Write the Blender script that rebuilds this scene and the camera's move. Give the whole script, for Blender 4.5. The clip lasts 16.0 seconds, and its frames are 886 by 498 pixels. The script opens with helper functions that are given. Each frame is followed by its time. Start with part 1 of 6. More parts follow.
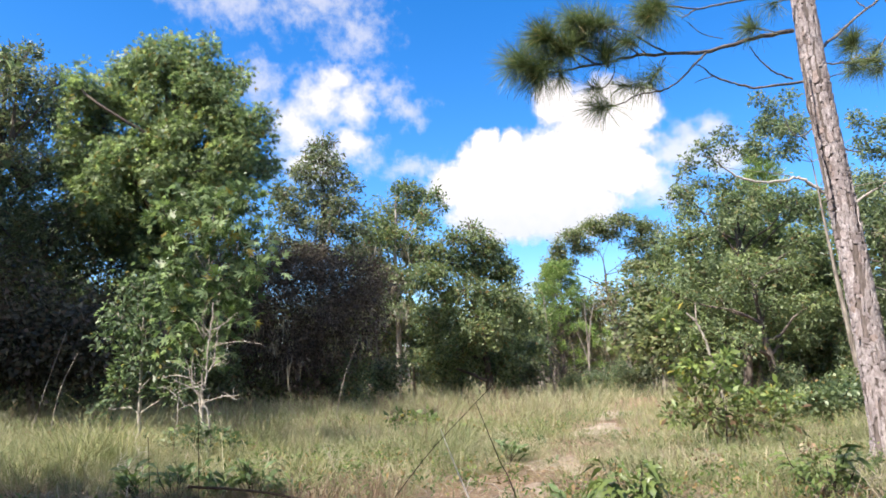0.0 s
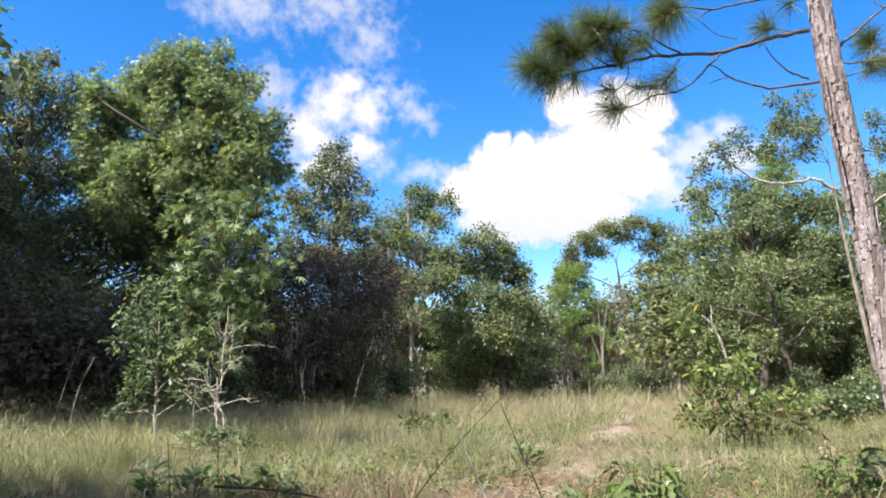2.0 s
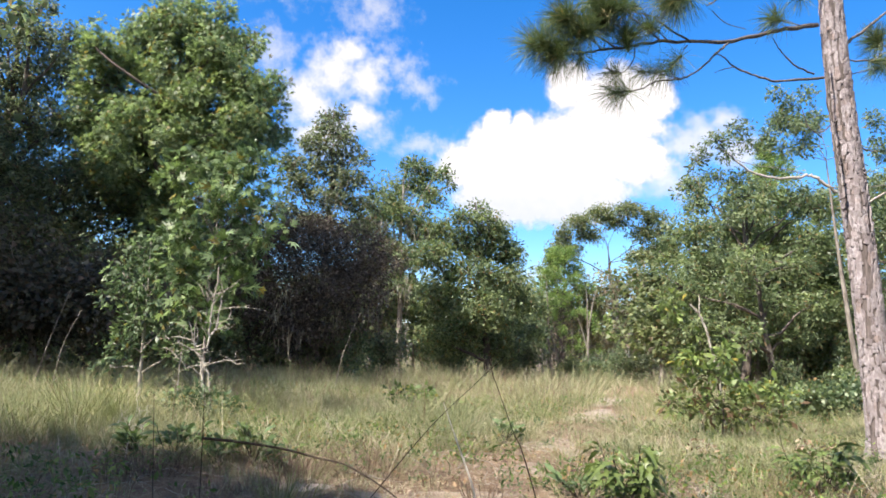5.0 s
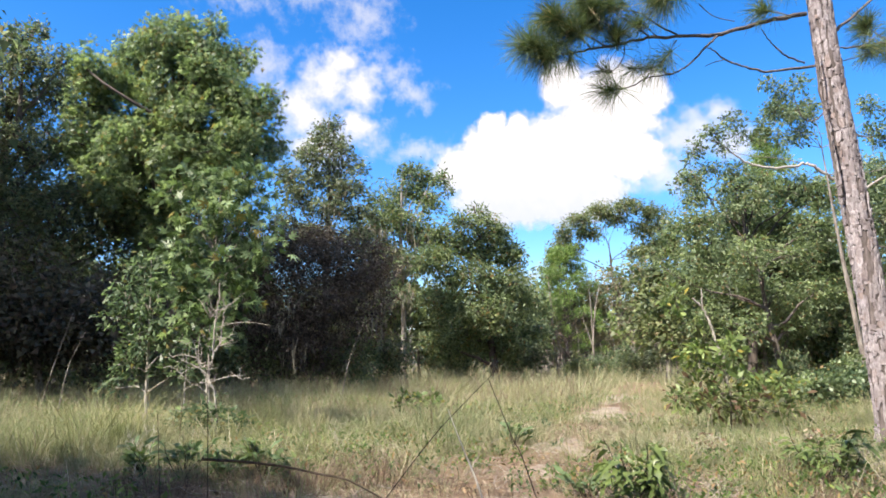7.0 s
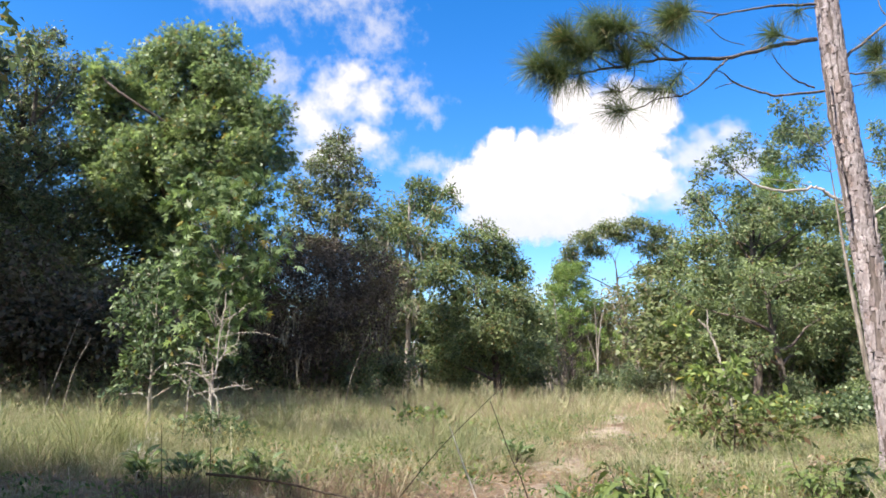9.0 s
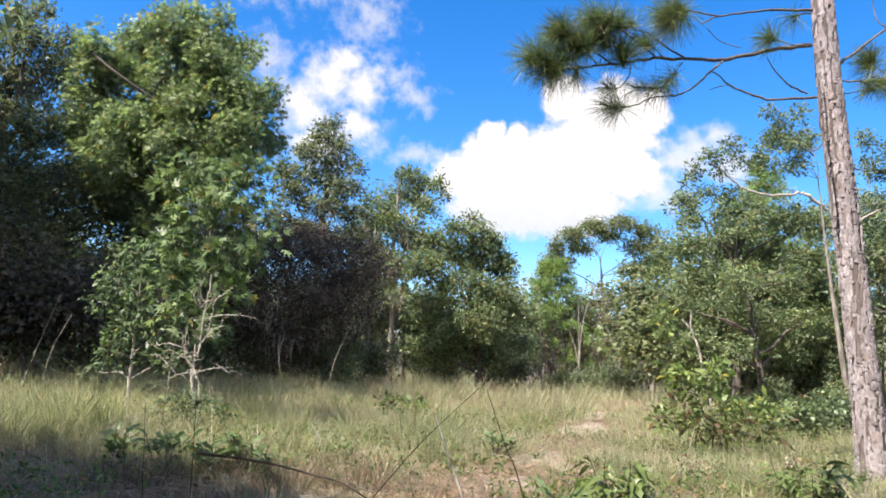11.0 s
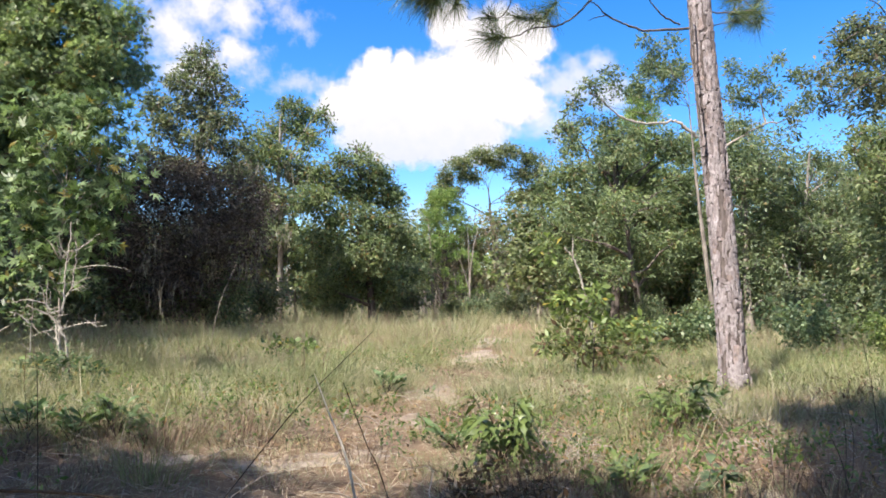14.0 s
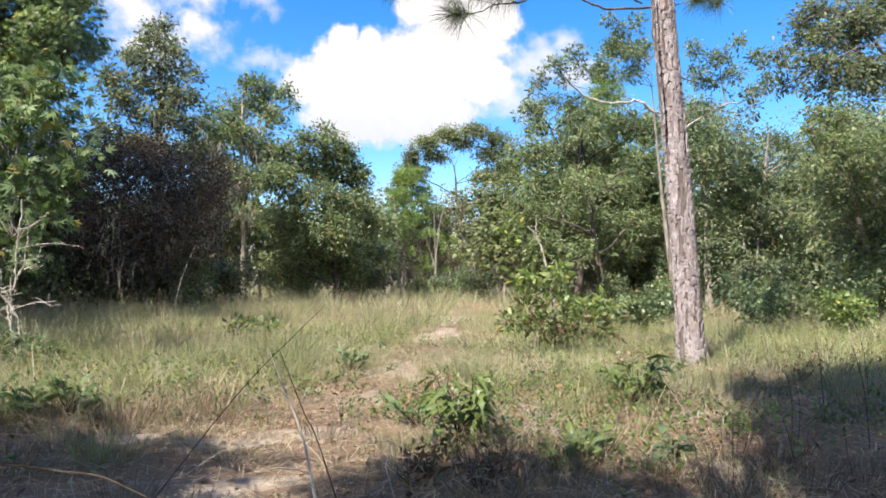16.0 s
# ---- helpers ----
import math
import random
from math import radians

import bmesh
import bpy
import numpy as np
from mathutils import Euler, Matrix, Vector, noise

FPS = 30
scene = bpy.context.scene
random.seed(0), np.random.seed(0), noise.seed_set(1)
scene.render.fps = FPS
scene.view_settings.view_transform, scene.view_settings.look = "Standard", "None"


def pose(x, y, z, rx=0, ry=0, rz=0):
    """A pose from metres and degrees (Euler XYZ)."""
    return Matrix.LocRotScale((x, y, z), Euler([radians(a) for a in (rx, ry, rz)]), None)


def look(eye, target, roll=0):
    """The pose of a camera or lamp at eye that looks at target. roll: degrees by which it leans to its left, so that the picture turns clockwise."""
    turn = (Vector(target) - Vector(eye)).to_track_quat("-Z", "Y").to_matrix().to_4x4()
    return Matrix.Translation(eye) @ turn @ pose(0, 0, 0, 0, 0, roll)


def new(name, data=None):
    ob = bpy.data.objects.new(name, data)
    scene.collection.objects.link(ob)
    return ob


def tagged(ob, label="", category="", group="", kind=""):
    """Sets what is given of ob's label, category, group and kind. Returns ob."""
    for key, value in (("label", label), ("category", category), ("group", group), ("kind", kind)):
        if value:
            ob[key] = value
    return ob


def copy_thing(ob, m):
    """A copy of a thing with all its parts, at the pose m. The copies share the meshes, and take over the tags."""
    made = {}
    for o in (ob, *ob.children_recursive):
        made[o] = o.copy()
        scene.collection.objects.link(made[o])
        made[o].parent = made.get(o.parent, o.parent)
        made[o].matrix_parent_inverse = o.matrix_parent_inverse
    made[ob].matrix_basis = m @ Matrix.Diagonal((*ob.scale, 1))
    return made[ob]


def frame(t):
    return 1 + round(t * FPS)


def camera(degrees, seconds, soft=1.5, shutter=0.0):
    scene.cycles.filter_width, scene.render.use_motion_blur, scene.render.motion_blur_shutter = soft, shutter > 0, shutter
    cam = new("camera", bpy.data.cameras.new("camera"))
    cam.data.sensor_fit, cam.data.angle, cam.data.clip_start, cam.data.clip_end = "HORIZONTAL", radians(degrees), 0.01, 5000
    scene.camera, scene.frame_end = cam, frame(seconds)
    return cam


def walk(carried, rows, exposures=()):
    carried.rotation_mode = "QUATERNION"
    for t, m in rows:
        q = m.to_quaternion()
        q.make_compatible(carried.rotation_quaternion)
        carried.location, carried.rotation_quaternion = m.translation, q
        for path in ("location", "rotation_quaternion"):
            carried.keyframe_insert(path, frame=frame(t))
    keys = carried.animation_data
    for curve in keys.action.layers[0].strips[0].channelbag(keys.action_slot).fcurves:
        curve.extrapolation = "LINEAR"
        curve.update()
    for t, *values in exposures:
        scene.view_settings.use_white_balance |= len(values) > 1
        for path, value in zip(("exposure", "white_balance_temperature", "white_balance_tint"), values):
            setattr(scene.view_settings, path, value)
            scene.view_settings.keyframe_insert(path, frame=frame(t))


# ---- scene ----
# A grassy clearing among scrub oaks with one tall pine, seen by a hand-held camera at sitting height.
cam = camera(64.93, 16.0, soft=1.7)
PATH = [
    (0.0, pose(0.0158, -0.0122, 0.8121, 100.512, 0.592, -0.321)),
    (0.5, pose(0.0145, 0.0019, 0.8016, 99.690, 0.603, -2.402)),
    (1.0, pose(0.0057, 0.0149, 0.7829, 99.215, -1.213, -1.945)),
    (1.5, pose(0.0200, 0.0001, 0.8010, 98.967, 0.788, -1.189)),
    (2.0, pose(-0.0043, -0.0062, 0.8054, 100.817, 0.640, 0.707)),
    (2.5, pose(-0.0114, -0.0254, 0.8038, 101.469, -1.116, 1.511)),
    (3.0, pose(-0.0207, -0.0225, 0.7975, 101.165, -1.539, 2.131)),
    (3.5, pose(-0.0160, 0.0005, 0.8032, 100.619, -1.987, 1.655)),
    (3.7, pose(-0.0256, 0.0270, 0.7980, 99.356, -2.237, 0.397)),
    (5.8, pose(-0.0141, -0.0049, 0.7908, 98.771, -2.448, -0.745)),
    (6.0, pose(-0.0138, -0.0037, 0.7915, 98.804, -1.523, -0.056)),
    (6.5, pose(0.0044, -0.0145, 0.8028, 98.987, -0.304, 0.671)),
    (7.0, pose(-0.0001, -0.0002, 0.7996, 99.192, 0.005, -0.000)),
    (7.5, pose(0.0068, -0.0032, 0.8055, 99.499, 0.162, 0.562)),
    (8.0, pose(-0.0064, -0.0182, 0.8018, 100.113, -1.909, 0.490)),
    (8.2, pose(0.0011, -0.0216, 0.8045, 100.323, -1.808, 0.542)),
    (10.5, pose(-0.0147, -0.0250, 0.8161, 99.910, -1.268, -0.366)),
    (11.0, pose(-0.0278, -0.0045, 0.8045, 99.646, -3.563, -1.262)),
    (11.5, pose(0.0141, -0.0054, 0.8087, 99.631, -2.717, -3.621)),
    (12.0, pose(0.0109, -0.0050, 0.8195, 99.109, -3.359, -6.706)),
    (12.5, pose(0.0394, 0.0713, 0.8835, 97.695, -3.488, -10.540)),
    (13.0, pose(0.0660, 0.1146, 0.9271, 96.342, -2.999, -13.688)),
    (13.5, pose(0.0616, 0.1458, 0.9130, 92.803, -1.604, -14.848)),
    (14.0, pose(0.0430, 0.1187, 0.9018, 94.239, -0.504, -9.869)),
    (14.5, pose(0.0466, 0.1228, 0.9007, 93.836, -1.407, -9.623)),
    (15.0, pose(0.0530, 0.1103, 0.8985, 93.362, -0.984, -9.828)),
    (15.5, pose(0.0696, 0.1090, 0.8780, 93.007, -1.292, -11.558)),
    (16.0, pose(0.0904, 0.1172, 0.8823, 92.585, -0.317, -12.573)),
]
walk(cam, PATH, exposures=[(0.0, 1.48, 6750, 14), (13.4, 1.48, 6750, 14), (14.5, 1.37, 6700, 14), (15.4, 1.40, 6700, 14), (16.0, 1.47, 6750, 14)])

# ---------------------------------------------------------------- sky, sun
SUN_EL, SUN_AZ = 47.0, 230.0          # azimuth clockwise from +y: behind the camera, to its left
world = bpy.data.worlds.new("sky")
scene.world = world
world.use_nodes = True
wn, wl = world.node_tree.nodes, world.node_tree.links
sky = wn.new("ShaderNodeTexSky")
sky.sky_type = "NISHITA"
sky.sun_disc = False
sky.sun_elevation, sky.sun_rotation = radians(SUN_EL), radians(SUN_AZ)
sky.air_density, sky.dust_density, sky.ozone_density = 1.0, 0.2, 4.0
sat = wn.new("ShaderNodeHueSaturation")
sat.inputs["Saturation"].default_value = 1.36
sat.inputs["Hue"].default_value = 0.506
wl.new(sky.outputs[0], sat.inputs["Color"])
wl.new(sat.outputs[0], wn["Background"].inputs["Color"])
wn["Background"].inputs["Strength"].default_value = 0.103

sun = new("sun", bpy.data.lights.new("sun", "SUN"))
sun.data.energy, sun.data.angle, sun.data.color = 5.0, radians(0.53), (1.0, 0.95, 0.86)
a, e = radians(SUN_AZ), radians(SUN_EL)
SUN_DIR = Vector((math.sin(a) * math.cos(e), math.cos(a) * math.cos(e), math.sin(e)))
sun.matrix_world = look(SUN_DIR * 100, (0, 0, 0))

# ---------------------------------------------------------------- small tools
rng = np.random.default_rng(7)


def group(name, label, category, at=(0, 0, 0), grp="", kind=""):
    ob = new(name)
    ob.empty_display_size = 0.2
    ob.location = at
    return tagged(ob, label, category, grp, kind)


def raw_mesh(name, verts, faces, material, smooth=True):
    """A mesh from arrays; all faces have the same number of corners."""
    verts, faces = np.asarray(verts, np.float32), np.asarray(faces, np.int32)
    n, k = faces.shape
    me = bpy.data.meshes.new(name)
    me.vertices.add(len(verts))
    me.vertices.foreach_set("co", verts.ravel())
    me.loops.add(n * k)
    me.loops.foreach_set("vertex_index", faces.ravel())
    me.polygons.add(n)
    me.polygons.foreach_set("loop_start", np.arange(n, dtype=np.int32) * k)
    me.polygons.foreach_set("use_smooth", np.full(n, smooth))
    me.update(calc_edges=True)
    me.materials.append(material)
    return me


class Soup:
    """Gathers pieces of quads into one mesh."""

    def __init__(self):
        self.v, self.f, self.n = [], [], 0

    def add(self, v, f):
        self.v.append(np.asarray(v, float))
        self.f.append(np.asarray(f, int) + self.n)
        self.n += len(v)

    def part(self, name, material, parent, label="", kind="", smooth=True):
        ob = new(name, raw_mesh(name, np.concatenate(self.v), np.concatenate(self.f), material, smooth))
        ob.parent = parent
        return tagged(ob, label, kind=kind)


def tube(soup, pts, radii, sides=6, wob=0.0):
    """A tapered limb along pts."""
    pts, radii = np.asarray(pts, float), np.asarray(radii, float)
    n = len(pts)
    tang = np.gradient(pts, axis=0)
    tang /= np.linalg.norm(tang, axis=1)[:, None] + 1e-9
    ref = np.where(np.abs(tang[:, 2:3]) > 0.9, [[1.0, 0, 0]], [[0, 0, 1.0]])
    u = np.cross(tang, ref)
    u /= np.linalg.norm(u, axis=1)[:, None] + 1e-9
    w = np.cross(tang, u)
    th = np.arange(sides) * 2 * np.pi / sides
    rr = radii[:, None] * (1 + wob * rng.standard_normal((n, sides)))
    v = pts[:, None] + rr[..., None] * (np.cos(th)[None, :, None] * u[:, None] + np.sin(th)[None, :, None] * w[:, None])
    i = np.arange(n - 1)[:, None] * sides
    j = np.arange(sides)[None]
    k = (j + 1) % sides
    f = np.stack([i + j, i + k, i + sides + k, i + sides + j], -1).reshape(-1, 4)
    soup.add(v.reshape(-1, 3), f)


def bend(p, q, n=6, amount=0.1, sag=0.0):
    """A crooked way from p to q."""
    p, q = np.asarray(p, float), np.asarray(q, float)
    s = np.linspace(0, 1, n)[:, None]
    size = amount * np.linalg.norm(q - p) * 0.45
    one, two = rng.standard_normal((2, 3)) * size
    way = p + (q - p) * s + one * np.sin(math.pi * s) + 0.5 * two * np.sin(2 * math.pi * s) + rng.standard_normal((n, 3)) * size * 0.12 * (4 * s * (1 - s))
    way[:, 2] += (sag * np.linalg.norm(q - p) * 4 * s * (1 - s))[:, 0]
    return way


def smooth_way(pts, per=5):
    """A Catmull-Rom way through a few points."""
    p = np.asarray(pts, float)
    p = np.vstack([2 * p[0] - p[1], p, 2 * p[-1] - p[-2]])
    out = []
    for i in range(1, len(p) - 2):
        for s in np.linspace(0, 1, per, endpoint=False):
            a0, a1, a2, a3 = p[i - 1], p[i], p[i + 1], p[i + 2]
            out.append(0.5 * (2 * a1 + (a2 - a0) * s + (2 * a0 - 5 * a1 + 4 * a2 - a3) * s ** 2 + (3 * a1 - a0 - 3 * a2 + a3) * s ** 3))
    out.append(p[-2])
    return np.array(out)


def units(n):
    d = rng.standard_normal((n, 3))
    return d / np.linalg.norm(d, axis=1)[:, None]


SIMPLE = np.array([[0, 0, 0], [-0.30, 0.5, 0.10], [0, 1, 0], [0.30, 0.5, 0.10]])
FINE = np.array([[-0.36, 0.30, 0.06], [0.30, 0.12, 0.06], [0.05, 1, -0.06]])
OVAL = np.array([[0, 0, 0], [-0.20, 0.55, 0.08], [0, 1, -0.05], [0.20, 0.55, 0.08]])


def star_leaf():
    """A deeply lobed oak leaf: narrow pointed lobes off one midrib."""
    lobes = [((0, 0.15), (0, 1.0), 0.095), ((0, 0.30), (0.42, 0.84), 0.068), ((0, 0.30), (-0.42, 0.84), 0.068),
             ((0, 0.15), (0.46, 0.40), 0.065), ((0, 0.15), (-0.46, 0.40), 0.065), ((0, 0.0), (0, 0.5), 0.08)]
    v = [[0, 0.12, 0]]
    for (ax, ay), (bx, by), w in lobes:
        d = np.array([bx - ax, by - ay])
        d /= np.linalg.norm(d)
        nx, ny = -d[1] * w, d[0] * w
        mx, my = ax + (bx - ax) * 0.45, ay + (by - ay) * 0.45
        v += [[mx + nx, my + ny, 0.04], [bx, by, -0.06], [mx - nx, my - ny, 0.04]]
    return np.array(v)


STAR = star_leaf()
LOBED = STAR[:13]                                # the same leaf with its four upper lobes alone


def leaves(soup, at, axis, size, shape=SIMPLE, upness=0.6, spread=0.7, face=None):
    """One leaf at each place, pointing about along its axis, with its face about along face (or mostly up)."""
    n = len(at)
    ax = axis + spread * units(n)
    ax /= np.linalg.norm(ax, axis=1)[:, None]
    nor = units(n) + (np.array([0, 0, upness * 2]) if face is None else face)
    side = np.cross(ax, nor)
    side /= np.linalg.norm(side, axis=1)[:, None] + 1e-9
    nor = np.cross(side, ax)
    sz = (size * np.minimum(np.exp(0.25 * rng.standard_normal(n)), 1.5))[:, None, None]
    v = at[:, None] + sz * (shape[None, :, 0:1] * side[:, None] + shape[None, :, 1:2] * ax[:, None] + shape[None, :, 2:3] * nor[:, None])
    k = len(shape)
    if k > 4:                                   # lobes joined at the foot of the leaf
        one = np.array([[0, i, i + 1, i + 2] for i in range(1, k, 3)])
        f = (np.arange(n)[:, None, None] * k + one[None]).reshape(-1, 4)
    else:
        f = np.arange(n * k).reshape(-1, k)
    soup.add(v.reshape(-1, 3), f)


# gentle rise and fall of the ground
def ground_z(x, y):
    x, y = np.asarray(x, float), np.asarray(y, float)
    near = np.exp(-((x ** 2 + (y - 12) ** 2) / 60.0 ** 2))
    return near * (0.035 * np.sin(0.9 * x + 0.7) * np.cos(0.7 * y + 0.3) + 0.05 * np.sin(0.23 * x - 0.31 * y) + 0.012 * np.sin(3.1 * x + 1.0) * np.sin(2.7 * y))


# ---------------------------------------------------------------- materials
def material(name):
    m = bpy.data.materials.new(name)
    m.use_nodes = True
    return m, m.node_tree.nodes, m.node_tree.links


def ramp(nodes, stops, interp="LINEAR"):
    r = nodes.new("ShaderNodeValToRGB")
    r.color_ramp.interpolation = interp
    el = r.color_ramp.elements
    while len(el) < len(stops):
        el.new(0.5)
    for s, (p, c) in zip(el, stops):
        s.position, s.color = p, (*c, 1)
    return r


def noise_node(nodes, links, scale, detail=4, coord="Object", rough=0.55, stretch=None):
    tc = nodes.new("ShaderNodeTexCoord")
    n = nodes.new("ShaderNodeTexNoise")
    n.inputs["Scale"].default_value, n.inputs["Detail"].default_value, n.inputs["Roughness"].default_value = scale, detail, rough
    if stretch:
        mp = nodes.new("ShaderNodeMapping")
        mp.inputs["Scale"].default_value = stretch
        links.new(tc.outputs[coord], mp.inputs[0])
        links.new(mp.outputs[0], n.inputs["Vector"])
    else:
        links.new(tc.outputs[coord], n.inputs["Vector"])
    return n


def mix_col(nodes, links, fac, a, b, blend="MIX"):
    m = nodes.new("ShaderNodeMix")
    m.data_type, m.blend_type = "RGBA", blend
    for sock, val in ((m.inputs["Factor"], fac), (m.inputs["A"], a), (m.inputs["B"], b)):
        if isinstance(val, bpy.types.NodeSocket):
            links.new(val, sock)
        elif isinstance(val, tuple):
            sock.default_value = (*val, 1)
        else:
            sock.default_value = val
    return [o for o in m.outputs if o.type == "RGBA"][0]


def math_node(nodes, links, op, a, b=None, c=None):
    m = nodes.new("ShaderNodeMath")
    m.operation = op
    for i, val in enumerate((a, b, c)):
        if val is None:
            continue
        if isinstance(val, bpy.types.NodeSocket):
            links.new(val, m.inputs[i])
        else:
            m.inputs[i].default_value = val
    return m.outputs[0]


def leaf_material(name, dark, light, turned=(0.25, 0.12, 0.03), share=0.04, through_light=0.50, rough=0.42, glint_from=0.84):
    """Leaves: varied from leaf to leaf and from bough to bough, some turned, letting light through."""
    m, n, l = material(name)
    geo = n.new("ShaderNodeNewGeometry")
    rnd = geo.outputs["Random Per Island"]
    pale = tuple(min(0.40, 1.12 * x + 0.035) for x in light)      # pale leaves, like undersides, painted in for glints of sun
    one = ramp(n, [(0.0, dark), (0.55, tuple(0.5 * (x + y) for x, y in zip(dark, light))), (glint_from, light), (glint_from + 0.06, pale)])
    l.new(rnd, one.inputs[0])
    big = noise_node(n, l, 0.8, 2)
    cast = ramp(n, [(0.35, (0.80, 0.86, 0.92)), (0.65, (1.06, 1.06, 0.96))])
    l.new(big.outputs[0], cast.inputs[0])
    col = mix_col(n, l, 1.0, one.outputs[0], cast.outputs[0], "MULTIPLY")
    spray = noise_node(n, l, 3.2, 3)
    tone = ramp(n, [(0.36, (0.70, 0.72, 0.76)), (0.52, (1.0, 1.0, 1.0)), (0.66, (1.22, 1.20, 1.06))])
    l.new(spray.outputs[0], tone.inputs[0])
    col = mix_col(n, l, 1.0, col, tone.outputs[0], "MULTIPLY")
    pick = math_node(n, l, "FRACT", math_node(n, l, "MULTIPLY", rnd, 37.7))
    old = math_node(n, l, "LESS_THAN", pick, share)
    col = mix_col(n, l, old, col, turned)
    b = n["Principled BSDF"]
    b.inputs["Roughness"].default_value = rough
    b.inputs["Specular IOR Level"].default_value = 0.3
    l.new(col, b.inputs["Base Color"])
    tr = n.new("ShaderNodeBsdfTranslucent")
    warm = mix_col(n, l, 1.0, col, (1.05, 1.14, 0.8), "MULTIPLY")
    l.new(warm, tr.inputs["Color"])
    mx = n.new("ShaderNodeMixShader")
    mx.inputs[0].default_value = through_light
    l.new(b.outputs[0], mx.inputs[1])
    l.new(tr.outputs[0], mx.inputs[2])
    l.new(mx.outputs[0], n["Material Output"].inputs["Surface"])
    return m


def bark_material(name, dark, light, scale=14, stretch=(1, 1, 0.25), patch=None, pieces=False):
    m, n, l = material(name)
    fine = noise_node(n, l, scale, 6, stretch=stretch, rough=0.7)
    r = ramp(n, [(0.32, dark), (0.68, light)])
    l.new(fine.outputs[0], r.inputs[0])
    col = r.outputs[0]
    if patch:
        big = noise_node(n, l, 3.5, 3)
        pr = ramp(n, [(0.5, (0, 0, 0)), (0.62, (1, 1, 1))])
        l.new(big.outputs[0], pr.inputs[0])
        col = mix_col(n, l, pr.outputs[0], col, patch)
    if pieces:
        geo = n.new("ShaderNodeNewGeometry")
        each = ramp(n, [(0.0, (0.70, 0.64, 0.62)), (0.3, (0.98, 0.96, 0.95)), (0.8, (1.15, 1.13, 1.12)), (1.0, (1.0, 0.88, 0.80))])
        l.new(geo.outputs["Random Per Island"], each.inputs[0])
        col = mix_col(n, l, 1.0, col, each.outputs[0], "MULTIPLY")
    b = n["Principled BSDF"]
    b.inputs["Roughness"].default_value = 0.9
    b.inputs["Specular IOR Level"].default_value = 0.2
    l.new(col, b.inputs["Base Color"])
    bump = n.new("ShaderNodeBump")
    bump.inputs["Strength"].default_value, bump.inputs["Distance"].default_value = 0.7, 0.02
    l.new(fine.outputs[0], bump.inputs["Height"])
    l.new(bump.outputs[0], b.inputs["Normal"])
    return m


def grass_material(name, stops, share_scale=0.6):
    m, n, l = material(name)
    geo = n.new("ShaderNodeNewGeometry")
    big = noise_node(n, l, share_scale, 3)
    mixv = math_node(n, l, "ADD", math_node(n, l, "MULTIPLY", geo.outputs["Random Per Island"], 0.55),
                     math_node(n, l, "SUBTRACT", math_node(n, l, "MULTIPLY", big.outputs[0], 1.5), 0.5))
    r = ramp(n, stops)
    l.new(mixv, r.inputs[0])
    b = n["Principled BSDF"]
    b.inputs["Roughness"].default_value = 0.6
    b.inputs["Specular IOR Level"].default_value = 0.3
    l.new(r.outputs[0], b.inputs["Base Color"])
    tr = n.new("ShaderNodeBsdfTranslucent")
    l.new(r.outputs[0], tr.inputs["Color"])
    mx = n.new("ShaderNodeMixShader")
    mx.inputs[0].default_value = 0.3
    l.new(b.outputs[0], mx.inputs[1])
    l.new(tr.outputs[0], mx.inputs[2])
    l.new(mx.outputs[0], n["Material Output"].inputs["Surface"])
    return m


def soil_material(name, stops, big_scale=0.5):
    m, n, l = material(name)
    big = noise_node(n, l, big_scale, 5)
    fine = noise_node(n, l, 30, 6, rough=0.75)
    v = math_node(n, l, "ADD", math_node(n, l, "MULTIPLY", big.outputs[0], 0.65), math_node(n, l, "MULTIPLY", fine.outputs[0], 0.4))
    r = ramp(n, stops)
    l.new(v, r.inputs[0])
    b = n["Principled BSDF"]
    b.inputs["Roughness"].default_value = 0.95
    b.inputs["Specular IOR Level"].default_value = 0.15
    l.new(r.outputs[0], b.inputs["Base Color"])
    bump = n.new("ShaderNodeBump")
    bump.inputs["Strength"].default_value, bump.inputs["Distance"].default_value = 0.8, 0.03
    l.new(fine.outputs[0], bump.inputs["Height"])
    l.new(bump.outputs[0], b.inputs["Normal"])
    return m


OAK = leaf_material("oak leaves", (0.074, 0.102, 0.044), (0.228, 0.274, 0.138), (0.22, 0.15, 0.06), 0.05)
# Lighter copy of the oak leaves: sun on the large oak put into colour.
OAK_BIG = leaf_material("oak leaves in sun tone", (0.092, 0.132, 0.056), (0.262, 0.325, 0.166), (0.25, 0.19, 0.06), 0.05)
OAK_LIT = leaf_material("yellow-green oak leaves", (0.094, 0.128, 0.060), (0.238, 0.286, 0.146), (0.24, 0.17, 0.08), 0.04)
# Darker copy for shaded crowns, with some of their shade in the colour.
OAK_DARK = leaf_material("oak leaves in shade tone", (0.074, 0.090, 0.052), (0.198, 0.222, 0.130), (0.18, 0.13, 0.09), 0.05)
# Brown leaves, darkened so that part of the thicket's shade is in their colour.
THICKET = leaf_material("brown thicket leaves in shade tone", (0.050, 0.038, 0.032), (0.116, 0.088, 0.074), (0.17, 0.135, 0.12), 0.15, 0.3, 0.6, 0.93)
BROWNISH = leaf_material("brownish oak leaves", (0.105, 0.105, 0.055), (0.240, 0.225, 0.125), (0.28, 0.21, 0.15), 0.22)
# Brown-green leaves with deep shade put into the colour.
DEEP_SHADE = leaf_material("brown-green leaves in shade tone", (0.048, 0.044, 0.032), (0.112, 0.104, 0.078), (0.10, 0.075, 0.06), 0.20)
